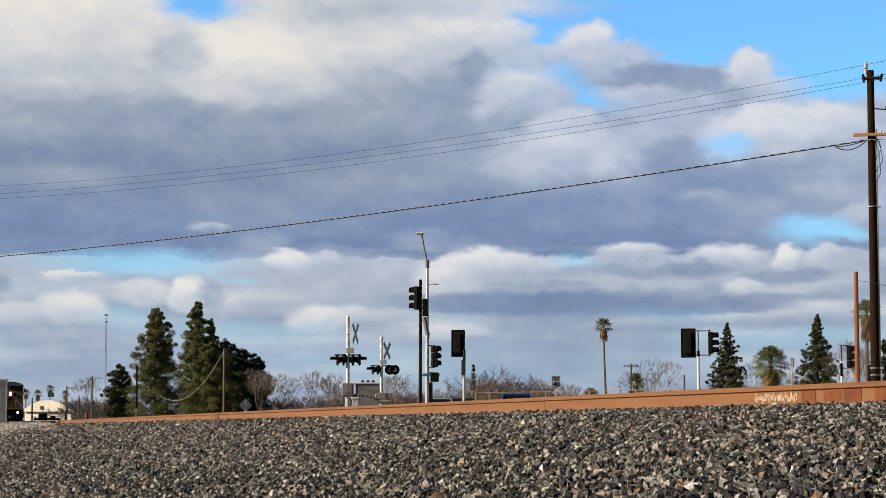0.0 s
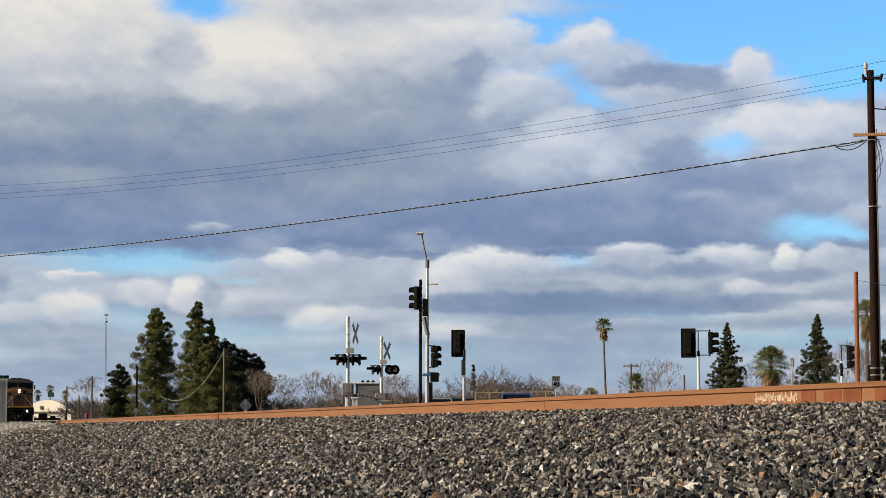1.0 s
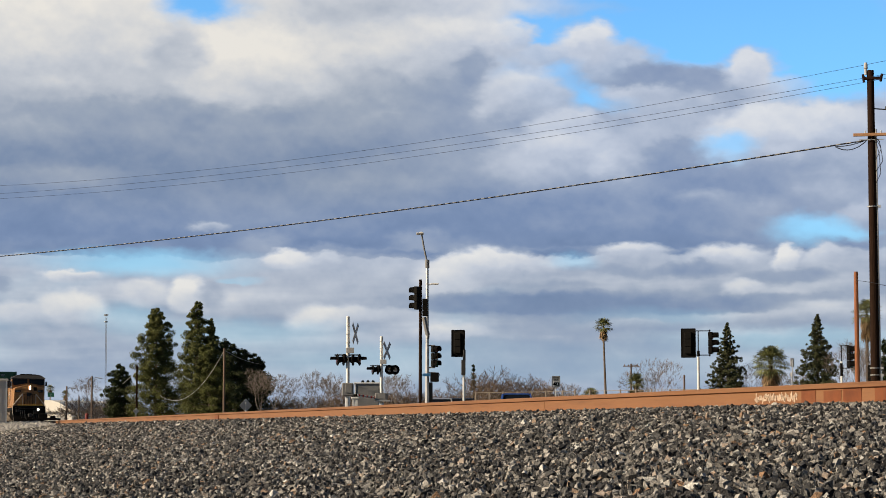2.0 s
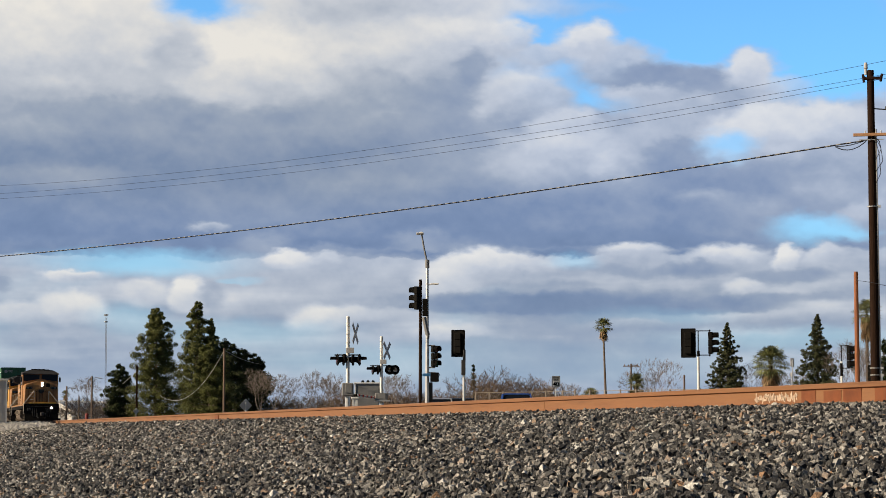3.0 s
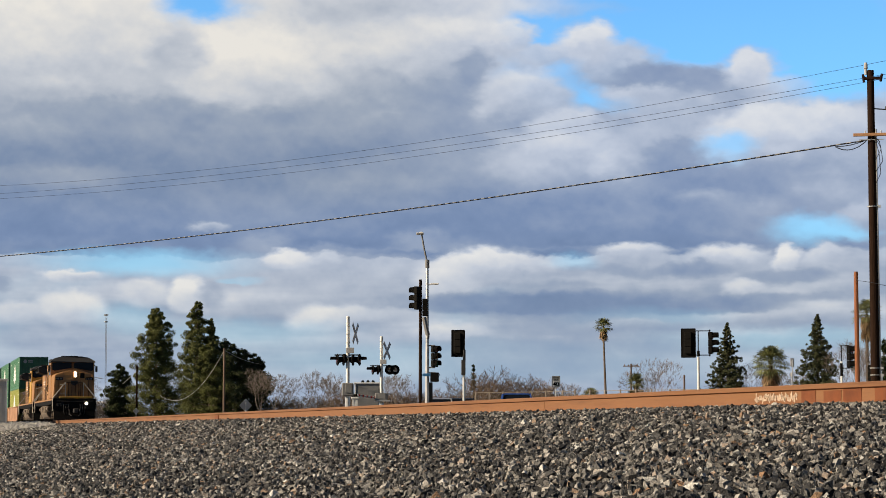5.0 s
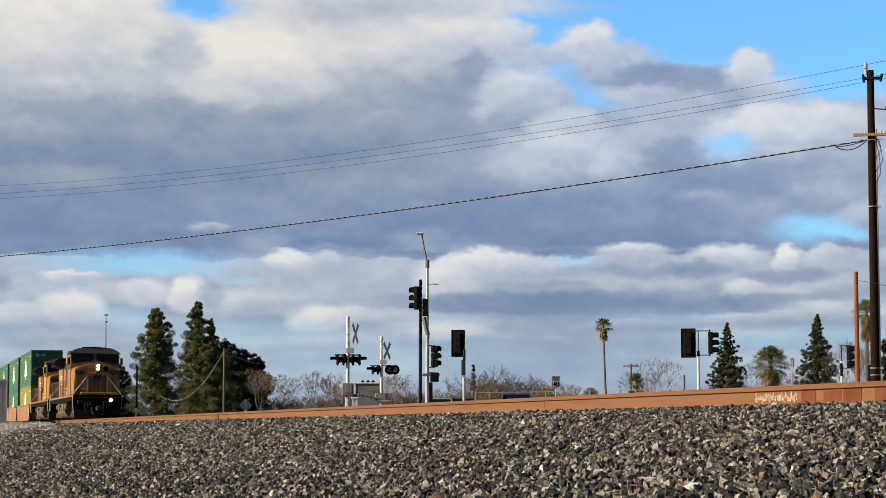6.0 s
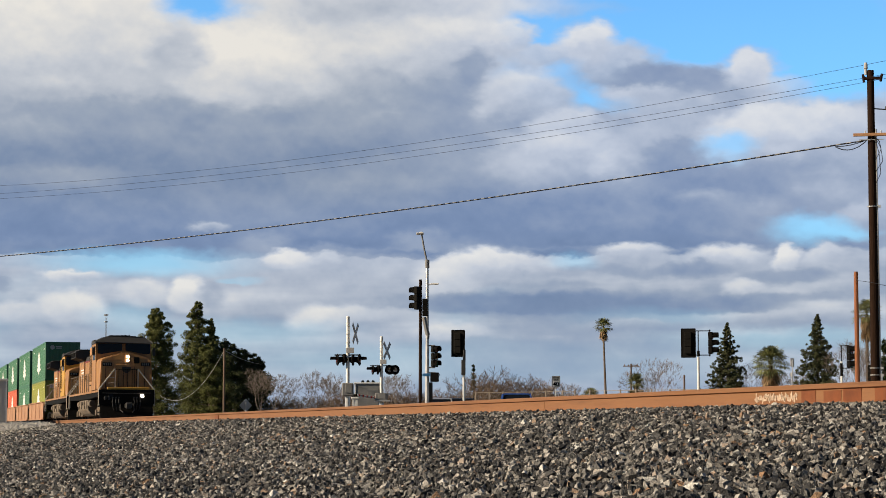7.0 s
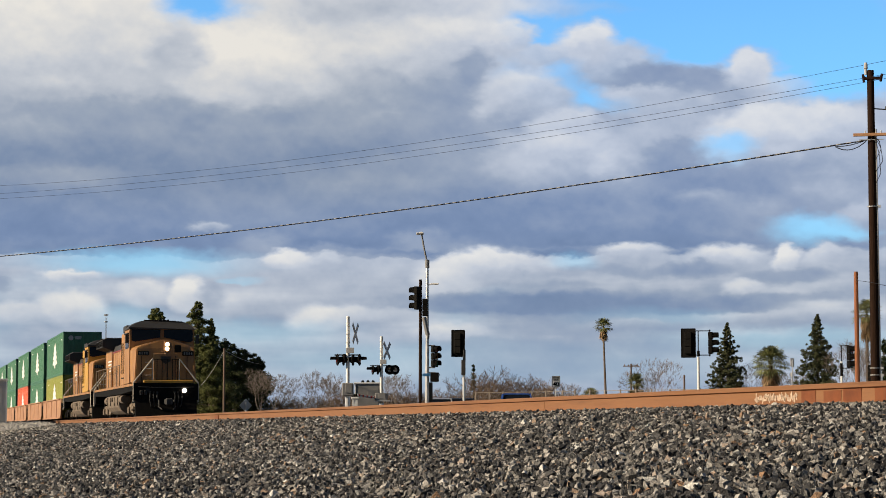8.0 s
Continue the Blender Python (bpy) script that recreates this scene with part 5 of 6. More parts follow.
def utility_pole():
    U = thing("utility_pole", square_to_view(31.61, 66.27), "dark creosoted timber utility pole with a crossarm", "utility pole")
    h = 12.22 - FLAT
    bm = B()
    rod(bm, (0, 0, -0.3), (0, 0, h), 0.16, 0.115, 16)
    part("pole", bm, "pole_wood", U, smooth=False)
    za = 10.02 - FLAT
    bm = B()
    box(bm, (0.10, -0.17, za), (1.40, 0.10, 0.10), 0.01)
    arm = part("crossarm", bm, "arm_wood", U, "tan timber crossarm")
    bm = B()
    for dx in (-0.35, 0.35):
        box(bm, (dx * 0.5, -0.17, za - 0.17), (0.45, 0.02, 0.03), m=Matrix.Translation((0, 0, 0)))
    for dx in (-0.2, 0.32, 0.6):
        rod(bm, (dx, -0.17, za + 0.05), (dx, -0.17, za + 0.14), 0.02)
    parts("arm_bolt", bm, "galv", arm)
    bm = B()
    rod(bm, (-0.15, -0.06, h - 0.15), (-0.15, -0.06, h + 0.06), 0.05, 0.05, 10)
    rod(bm, (-0.15, -0.06, h + 0.06), (-0.15, -0.06, h + 0.26), 0.075, 0.055, 10)
    part("top_insulator", bm, "cabinet", U, "pale pin insulator")
    bm = B()
    zi = h - 0.28
    box(bm, (0.06, -0.10, zi), (0.62, 0.07, 0.10), 0.01, m=None)
    for dx in (-0.22, 0.34):
        rod(bm, (dx, -0.10, zi - 0.02), (dx * 1.15, -0.10, zi + 0.14), 0.055, 0.04, 8)
        rod(bm, (dx, -0.10, zi - 0.12), (dx, -0.10, zi - 0.02), 0.04, 0.055, 8)
    part("insulator_bracket", bm, "pole_wood", U)
    bm = B()
    rod(bm, (0.1, 0, 10.92 - FLAT), (0.55, 0.05, 10.88 - FLAT), 0.022)
    rod(bm, (0.5, 0.05, 10.88 - FLAT), (0.5, 0.05, 10.99 - FLAT), 0.035)
    part("standoff", bm, "grey_paint", U)
    bm = B()
    rod(bm, (0.175, -0.05, 0), (0.15, -0.05, za + 0.2), 0.028, n=8)
    part("conduit", bm, "cabinet", U, "grey conduit strapped to the pole")
    bm = B()
    for py_ in (7.61, 2.20, 1.97):
        rod(bm, (0, 0, py_ - 0.012 - FLAT), (0, 0, py_ + 0.012 - FLAT), 0.178, n=12)
        box(bm, (0.22, -0.05, py_ - FLAT), (0.10, 0.08, 0.08))
    parts("strap", bm, "galv", U, key=lambda c: round(c.z))
    bm = B()
    for k, (dx, dz) in enumerate(((0.16, 0.5), (0.2, 0.9), (0.14, 1.3))):
        tube(bm, [(0.1, -0.2, za - 0.05), (0.1 + dx, -0.2, za - dz * 0.5), (0.12 + dx * 1.2, -0.15, za - dz), (0.12, -0.1, za - dz - 0.35)], 0.012, 5)
    parts("drop_cable", bm, "wire", U, key=lambda c: 0)
    return U


utility_pole()


def wire(name, a, mid, b, r, label, extend=1.5, back=-0.06, mat="wire", lashed=False):
    """A sagging line through three points, carried on past the last one to its next pole."""
    a, mid, b = Vector(a), Vector(mid), Vector(b)
    tm = (mid.xy - a.xy).length / (b.xy - a.xy).length
    k = (mid.z - a.z - (b.z - a.z) * tm) / (tm * tm - tm)
    pts = []
    for i in range(41):
        t = back + (extend - back) * i / 40
        p = a.lerp(b, t)
        p.z = a.z + (b.z - a.z) * t + k * (t * t - t)
        pts.append(p)
    bm = B()
    tube(bm, pts, r, 5)
    ob = part(name, bm, mat)
    if lashed:
        # the pale lashing wire shows as short turns round the cable
        bm = B()
        for p, q in zip(pts, pts[1:]):
            n = int((q - p).length / 0.42)
            for i in range(n):
                c = p.lerp(q, (i + 0.5) / n)
                d = (q - p).normalized()
                rod(bm, c - d * 0.10 + Vector((0, 0, r * 0.25)), c + d * 0.10 + Vector((0, 0, r * 0.25)), r * 0.98, n=5)
        tagged(part("lashing", bm, "galv", ob), kind="stuff")
    return tagged(ob, label, "cable", "overhead wires")


wire("overhead_wire", (31.63, 66.27, 12.45), (21.81, 86.29, 12.19), (5.30, 120.37, 13.50), 0.0065, "thin bare overhead wire on the utility pole", mat="wire")
wire("overhead_wire", (31.55, 66.29, 11.99), (21.81, 86.29, 11.88), (5.31, 120.37, 13.06), 0.0065, "thin bare overhead wire on the utility pole", mat="wire")
wire("overhead_wire", (31.54, 66.29, 11.84), (21.81, 86.29, 11.62), (5.31, 120.37, 12.78), 0.0065, "thin bare overhead wire on the utility pole", mat="wire")
wire("overhead_cable", (31.38, 66.33, 9.84), (21.81, 86.29, 9.45), (5.37, 120.36, 9.60), 0.026, "thick lashed black telephone cable", back=0, lashed=True)


def cable_loop():
    a, b = Vector((30.68, 67.13, 9.71)), Vector((31.49, 66.30, 9.88))
    bm = B()
    for sag in (0.22, 0.06):
        pts = [a.lerp(b, t / 8) - Vector((0, 0, sag * 4 * (t / 8) * (1 - t / 8))) for t in range(9)]
        tube(bm, pts, 0.016, 5)
    tagged(part("cable_slack", bm, "wire"), "slack loops of black cable by the crossarm", "cable")


cable_loop()


def plain_pole(name, px, r, mat, label, arm=0.0, cross=False):
    x, y, top = px
    P = thing(name, square_to_view(x, y), label, "pole", "poles")
    bm = B()
    h = top - FLAT
    rod(bm, (0, 0, -0.3), (0, 0, h), r, r * 0.8, 10)
    part("pole", bm, mat, P)
    if arm:
        bm = B()
        tube(bm, [(0, 0, h - 0.5), (arm * 0.5, 0, h - 0.2), (arm, 0, h - 0.25)], 0.05, 5)
        part("lamp_arm", bm, "galv", P)
        bm = B()
        box(bm, (arm + 0.25, 0, h - 0.28), (0.6, 0.25, 0.12), 0.03)
        part("lamp_head", bm, "cabinet", P)
    if cross:
        bm = B()
        box(bm, (0, -r, h - 0.35), (2.2, 0.12, 0.14))
        part("crossarm", bm, mat, P)
        bm = B()
        for dx in (-0.9, -0.4, 0.4, 0.9):
            rod(bm, (dx, -r, h - 0.28), (dx, -r, h - 0.1), 0.06, n=6)
        parts("insulator", bm, mat, P)
    return P


plain_pole("timber_pole", (32.33, 69.19, 5.64), 0.095, "pole_rust", "short reddish timber pole beside the utility pole")
plain_pole("timber_pole", (27.91, 188.92, 7.21), 0.12, "grey_wood", "grey timber pole before the pines")
plain_pole("street_lamp", (26.31, 302.79, 7.43), 0.14, "grey_wood", "timber pole with a street lamp arm", arm=0.9)
plain_pole("street_lamp", (22.91, 303.65, 6.02), 0.14, "grey_wood", "timber pole with a street lamp arm", arm=0.8)
plain_pole("timber_pole", (23.05, 214.77, 6.41), 0.11, "pole_wood", "dark timber pole between pines")
plain_pole("utility_pole", (98.85, 284.45, 9.15), 0.16, "grey_wood", "distant utility pole with a crossarm", cross=True)
plain_pole("timber_pole", (77.73, 207.27, 5.62), 0.12, "grey_wood", "distant grey timber pole behind the fence")
plain_pole("timber_pole", (20.13, 335.29, 4.88), 0.14, "grey_wood", "distant timber pole before the warehouse")
plain_pole("timber_pole", (27.06, 333.54, 5.05), 0.14, "grey_wood", "distant timber pole by the road")
wire("service_wire", (27.91, 188.92, 7.06), (26.93, 199.48, 4.08), (26.01, 220.35, 3.55), 0.014, "grey service wire between far poles", extend=1.0, back=0, mat="cabinet")
wire("service_wire", (27.91, 188.92, 7.06), (30.29, 193.48, 6.38), (32.69, 198.03, 6.12), 0.012, "grey service wire between far poles", extend=1.0, back=0, mat="cabinet")
wire("service_wire", (23.05, 214.77, 5.91), (26.24, 261.54, 5.18), (28.32, 302.28, 5.24), 0.016, "grey service wire between far poles", extend=1.0, back=0, mat="cabinet")
wire("service_wire", (32.33, 69.19, 5.33), (30.62, 64.46, 4.93), (28.56, 58.79, 4.39), 0.008, "thin wire on the short pole", extend=1.3)


def radio_mast():
    R = thing("radio_mast", square_to_view(56.19, 604.67), "slender grey lattice radio mast", "mast")
    h = 31.93 - FLAT
    bm = B()
    for k in range(3):
        a = k * 2.094
        rod(bm, (0.22 * math.cos(a), 0.22 * math.sin(a), 0), (0.2 * math.cos(a), 0.2 * math.sin(a), h), 0.045, n=4)
    n = 36
    for i in range(n):
        for k in range(3):
            a, b = k * 2.094, (k + 1) * 2.094
            rod(bm, (0.21 * math.cos(a), 0.21 * math.sin(a), h * i / n), (0.21 * math.cos(b), 0.21 * math.sin(b), h * (i + 1) / n), 0.022, n=3)
    part("lattice", bm, "cabinet_grey", R)
    bm = B()
    for z, w in ((h - 0.3, 1.2), (h - 2.2, 0.9)):
        box(bm, (0, 0, z), (w, 0.3, 0.4), 0.05)
    parts("antenna", bm, "galv", R)


radio_mast()


# ---- crossing signals ----
def crossing_signal(m, mast_top, light_z, buck_z, buck_x, scale, turn, label, disc=False):
    S = thing("crossing_signal", m, label, "crossing signal", "crossing signals")
    s = scale
    bm = B()
    rod(bm, (0, 0, -0.2), (0, 0, mast_top), 0.085 * s, 0.085 * s, 12)
    rod(bm, (0, 0, mast_top), (0, 0, mast_top + 0.05), 0.095 * s, 0.05, 12)
    rod(bm, (0, 0, -0.2), (0, 0, 0.35), 0.22, 0.16, 12)
    part("mast", bm, "alu", S)
    bm = B()
    for k in range(4):
        rod(bm, (0, 0, light_z + 0.35 + k * 0.36), (0, 0, light_z + 0.38 + k * 0.36), 0.105 * s, n=10)
    parts("clamp", bm, "galv", S)
    R = Matrix.Translation((buck_x, -0.12, buck_z)) @ Matrix.Rotation(radians(turn), 4, "Z")
    bm = B()
    for a in (45, -45):
        box(bm, (0, 0.012 * (a > 0), 0), (1.22 * s, 0.012, 0.23 * s), 0.003, m=R @ Matrix.Rotation(radians(a), 4, "Y"))
    parts("crossbuck_blade", bm, "cabinet", S, "grey-backed crossbuck blade")
    bm = B()
    box(bm, (0.10 * s, -0.12, light_z + 0.43 * s), (0.36 * s, 0.05, 0.26 * s), 0.01)
    part("small_sign", bm, "cabinet", S)
    # flashing-light pairs on a cross arm, hooded
    bm = B()
    tube(bm, [(-0.62 * s, 0, light_z + 0.22 * s), (0.62 * s, 0, light_z + 0.22 * s)], 0.03 * s)
    tube(bm, [(-0.1, 0, light_z - 0.1), (-0.1, 0, light_z + 0.26 * s)], 0.05 * s)
    part("light_arm", bm, "black", S)
    for cx, face in ((-0.50, -1), (-0.22, -1), (0.26, 1), (0.56, 1)):
        faces_us = disc and face > 0
        m2 = Matrix.Translation((cx * s + (0.18 if faces_us else 0), 0, light_z)) @ Matrix.Rotation(radians(20 if faces_us else face * 78), 4, "Z")
        bm = B()
        rod(bm, m2 @ Vector((0, 0.04, 0)), m2 @ Vector((0, 0.0, 0)), 0.27 * s, n=20)
        rod(bm, m2 @ Vector((0, 0.24, 0)), m2 @ Vector((0, 0.04, 0)), 0.10 * s, 0.17 * s, n=14)
        lampset = part("flasher_background", bm, "black", S)
        bm = B()
        # hood: upper half shell in front of the lens
        ring = []
        for d, rr in ((0.0, 0.155 * s), (0.30 * s, 0.14 * s)):
            ring.append([bm.verts.new(m2 @ Vector((rr * math.cos(math.pi * k / 10), -d, rr * math.sin(math.pi * k / 10)))) for k in range(11)])
        for k in range(10):
            bm.faces.new((ring[0][k], ring[0][k + 1], ring[1][k + 1], ring[1][k]))
        ex = bmesh.ops.solidify(bm, geom=bm.faces[:], thickness=0.012)
        part("hood", bm, "black", lampset)
        bm = B()
        rod(bm, m2 @ Vector((0, 0, 0)), m2 @ Vector((0, -0.02, 0)), 0.13 * s, n=16)
        part("lens", bm, "lens_red" if not faces_us else "cabinet", lampset)
    return S


def gate_machine(S, w, h, zc, mat):
    bm = B()
    box(bm, (0.0, -0.25, zc), (w, 0.42, h), 0.04)
    g = part("gate_machine", bm, mat, S)
    bm = B()
    box(bm, (0.06 * w, -0.475, zc + 0.05), (w * 0.55, 0.02, h * 0.7), 0.01)
    part("machine_door", bm, mat, g)
    bm = B()
    rod(bm, (0, -0.1, 0.2), (0, -0.1, zc - h / 2), 0.11, n=10)
    part("machine_post", bm, "galv", S)


def crossings():
    S = crossing_signal(square_to_view(18.62, 90.19), 4.92 - FLAT, 3.11 - FLAT, 4.23 - FLAT, 0.324, 0.92, 73,
                        "white crossing signal mast with crossbuck and dark flashers")
    gate_machine(S, 0.504, 0.552, 1.84 - FLAT, "cabinet_grey")
    S = crossing_signal(square_to_view(23.92, 107.41), 4.83 - FLAT, 3.17 - FLAT, 4.14 - FLAT, 0.287, 0.92, 66,
                        "white crossing signal mast with angled flashers", disc=True)
    gate_machine(S, 0.631, 0.402, 1.79 - FLAT, "cabinet_grey")
    bm = B()
    box(bm, (0.05, -0.35, 1.59 - FLAT), (0.804, 0.7, 0.06))
    box(bm, (0.05, -0.35, 1.88 - FLAT), (0.804, 0.04, 0.04))
    part("service_platform", bm, "galv", S)
    # lowered gate arm with red and white bands
    G = thing("gate_arm", square_to_view(22.96, 106.62, 1.80), "lowered crossing gate arm banded red and white", "gate")
    for k in range(10):
        bm = B()
        box(bm, (-0.45 + k * 0.1, -0.9 + k * 0.2, 0.06 - 0.012 * k), (0.10, 0.20, 0.10), m=None)
        part("band", bm, "red_white" if k % 2 else "white", G)
    bm = B()
    tube(bm, [(-0.5, -1.0, 0.06), (0.5, 1.0, -0.06)], 0.03)
    part("arm", bm, "alu", G)


crossings()


def bungalow(name, x, y, z0, w, d, h, label, mat="cabinet", turn=0.0):
    C = thing(name, square_to_view(x, y, z0, turn), label, "equipment cabinet", "signal cabinets")
    bm = B()
    box(bm, (0, 0, h / 2), (w, d, h), 0.015)
    body = part("body", bm, mat, C)
    bm = B()
    box(bm, (0, 0, h + 0.03), (w + 0.12, d + 0.12, 0.08), 0.02)
    part("roof", bm, "alu", C)
    bm = B()
    box(bm, (0.18 * w, -d / 2 - 0.012, h * 0.48), (0.42 * w, 0.03, h * 0.8), 0.008)
    door = part("door", bm, mat, body)
    bm = B()
    box(bm, (0.06 * w, -d / 2 - 0.05, h * 0.48), (0.03, 0.05, 0.16))
    part("handle", bm, "galv", door)
    bm = B()
    for sx in (-1, 1):
        box(bm, (sx * (w / 2 - 0.02), -d / 2 - 0.01, h / 2), (0.07, 0.03, h))
    parts("corner_trim", bm, "alu", body)
    bm = B()
    box(bm, (0, 0, -0.2), (w + 0.2, d + 0.2, 0.4))
    part("plinth", bm, "wall_white", C)
    bm = B()
    for k in range(3):
        rod(bm, (-0.2 * w + 0.2 * w * k, 0.1, h + 0.06), (-0.2 * w + 0.2 * w * k, 0.1, h + 0.2), 0.1, 0.06, 8)
    parts("roof_vent", bm, "black", C)
    return C


bungalow("signal_bungalow", 24.95, 115.41, 0.15, 1.42, 1.6, 2.61 - 0.15, "grey steel signal bungalow with pale trim", "cabinet_grey")
bungalow("signal_cabinet", 19.12, 91.09, 0.1, 0.206, 0.3, 1.47 - 0.1, "small white cabinet beside the crossing mast", "white")
bungalow("signal_bungalow", 4.02, 102.3, 0.40, 1.9, 1.2, 2.47 - 0.46, "pale blue-grey steel cabinet beside the track")


# ---- traffic signals ----
def signal_head(parent, x, y, z, face, size=1.0, backplate=False, count=3):
    """Three-lamp head; face: degrees its lenses turn from the line of sight towards the right."""
    m = Matrix.Translation((x, y, z)) @ Matrix.Rotation(radians(face), 4, "Z")
    s = size
    H = 0.36 * s * count
    bm = B()
    for k in range(count):
        box(bm, (0, 0, H / 2 - 0.18 * s - k * 0.36 * s), (0.34 * s, 0.20 * s, 0.35 * s), 0.025 * s, m=m)
    head = part("signal_housing", bm, "black", parent)
    if backplate:
        bm = B()
        box(bm, (0, -0.04 * s, 0), (0.66 * s, 0.012, H + 0.30 * s), 0.004, m=m)
        part("backplate", bm, "black", head)
        bm = B()
        for sx in (-1, 1):
            box(bm, (sx * 0.345 * s, -0.04 * s, 0), (0.03, 0.05, H + 0.32 * s), m=m)
        for sz in (-1, 1):
            box(bm, (0, -0.04 * s, sz * (H / 2 + 0.16 * s)), (0.69 * s, 0.05, 0.03), m=m)
        part("backplate_rim", bm, "black", head)
    for k in range(count):
        zc = H / 2 - 0.18 * s - k * 0.36 * s
        bm = B()
        ring = []
        for d in (0.10 * s, 0.38 * s):
            ring.append([bm.verts.new(m @ Vector((0.155 * s * math.cos(radians(a)), -d, zc + 0.155 * s * math.sin(radians(a))))) for a in range(-40, 221, 20)])
        for i in range(len(ring[0]) - 1):
            bm.faces.new((ring[0][i], ring[0][i + 1], ring[1][i + 1], ring[1][i]))
        bmesh.ops.solidify(bm, geom=bm.faces[:], thickness=0.012)
        part("visor", bm, "black", head)
        bm = B()
        rod(bm, m @ Vector((0, -0.095 * s, zc)), m @ Vector((0, -0.125 * s, zc)), 0.145 * s, n=16)
        part("lens", bm, ("lens_red", "lens_amber", "lens_green")[k % 3], head)
    return head


def lamp_post():
    P = thing("signal_pole", square_to_view(25.23, 102.96), "galvanised signal pole with street lamp and traffic lights", "traffic light", "traffic lights")
    top = 8.42 - FLAT
    bm = B()
    rod(bm, (0, 0, -0.2), (0, 0, top), 0.105, 0.07, 14)
    rod(bm, (0, 0, -0.1), (0, 0, 0.25), 0.24, 0.2, 14)
    part("pole", bm, "galv", P)
    bm = B()
    ax, az = -0.304, 9.71 - FLAT
    tube(bm, [(0, 0, top - 0.1), (ax * 0.55, 0, top + (az - top) * 0.5), (ax * 0.9, 0, az)], 0.045, 8)
    rod(bm, (0, 0, top - 0.35), (0, 0, top + 0.05), 0.11, n=10)
    # darker grey than the galvanised pole: the arm's shade is put into its colour
    arm = part("lamp_arm", bm, "cabinet_grey", P)
    bm = B()
    box(bm, (ax * 1.18, -0.05, az + 0.05), (0.38, 0.62, 0.06), 0.025)
    box(bm, (ax * 1.05, -0.05, az + 0.10), (0.20, 0.30, 0.06), 0.02)
    part("luminaire", bm, "alu", arm)
    signal_head(P, -0.111, -0.25, 6.11 - FLAT, 180, 0.80, False)
    signal_head(P, 0.36, -0.05, 3.72 - FLAT, 38, 0.98, False)
    bm = B()
    for py_ in (4.25, 3.17, 2.92):
        tube(bm, [(0.05, 0, py_ - FLAT), (0.387, -0.05, py_ - FLAT)], 0.03, 6)
    tube(bm, [(-0.166, 0, 5.64 - FLAT), (0.0277, 0, 4.75 - FLAT)], 0.11, 8)
    tube(bm, [(0.0277, 0, 4.75 - FLAT), (0, 0, 4.58 - FLAT)], 0.09, 8)
    parts("bracket", bm, "cabinet_grey", P, key=lambda c: round(c.z / 0.6))
    bm = B()
    box(bm, (0.36, -0.05, 2.70 - FLAT), (0.42, 0.3, 0.46), 0.03)
    box(bm, (0.36 + 0.22, -0.05, 2.81 - FLAT), (0.1, 0.34, 0.05))
    part("pedestrian_signal", bm, "black", P)
    bm = B()
    box(bm, (-0.0277, -0.16, 2.81 - FLAT), (0.42, 0.04, 0.14), 0.01)
    part("street_sign", bm, "blue_sign", P)
    bm = B()
    box(bm, (0.166, 0.1, 1.90 - FLAT), (0.2, 0.2, 1.1), 0.02)
    part("control_box", bm, "grey_paint", P)
    T = thing("signal_pole", square_to_view(24.67, 102.07), "dark pole carrying a traffic light", "traffic light", "traffic lights")
    bm = B()
    rod(bm, (0, 0, -0.2), (0, 0, 7.43 - FLAT), 0.09, 0.07, 12)
    part("pole", bm, "pole_wood", T)
    signal_head(T, -0.151, -0.1, 6.52 - FLAT, -125, 1.05, False)
    bm = B()
    rod(bm, (0, 0, 7.02 - FLAT), (-0.219, 0, 7.02 - FLAT), 0.03)
    part("bracket", bm, "black", T)
    # lamp on the far side of the junction
    F = thing("street_lamp", square_to_view(45.24, 184.54), "distant street lamp with a white head", "street lamp")
    bm = B()
    h = 12.89 - FLAT
    rod(bm, (0, 0, -0.2), (0, 0, h - 0.1), 0.12, 0.07, 8)
    tube(bm, [(0, 0, h - 0.12), (0.36, 0, h)], 0.05)
    part("pole", bm, "galv", F)
    bm = B()
    box(bm, (0.64, 0, h), (0.72, 0.3, 0.12), 0.03)
    part("luminaire", bm, "white", F)


lamp_post()


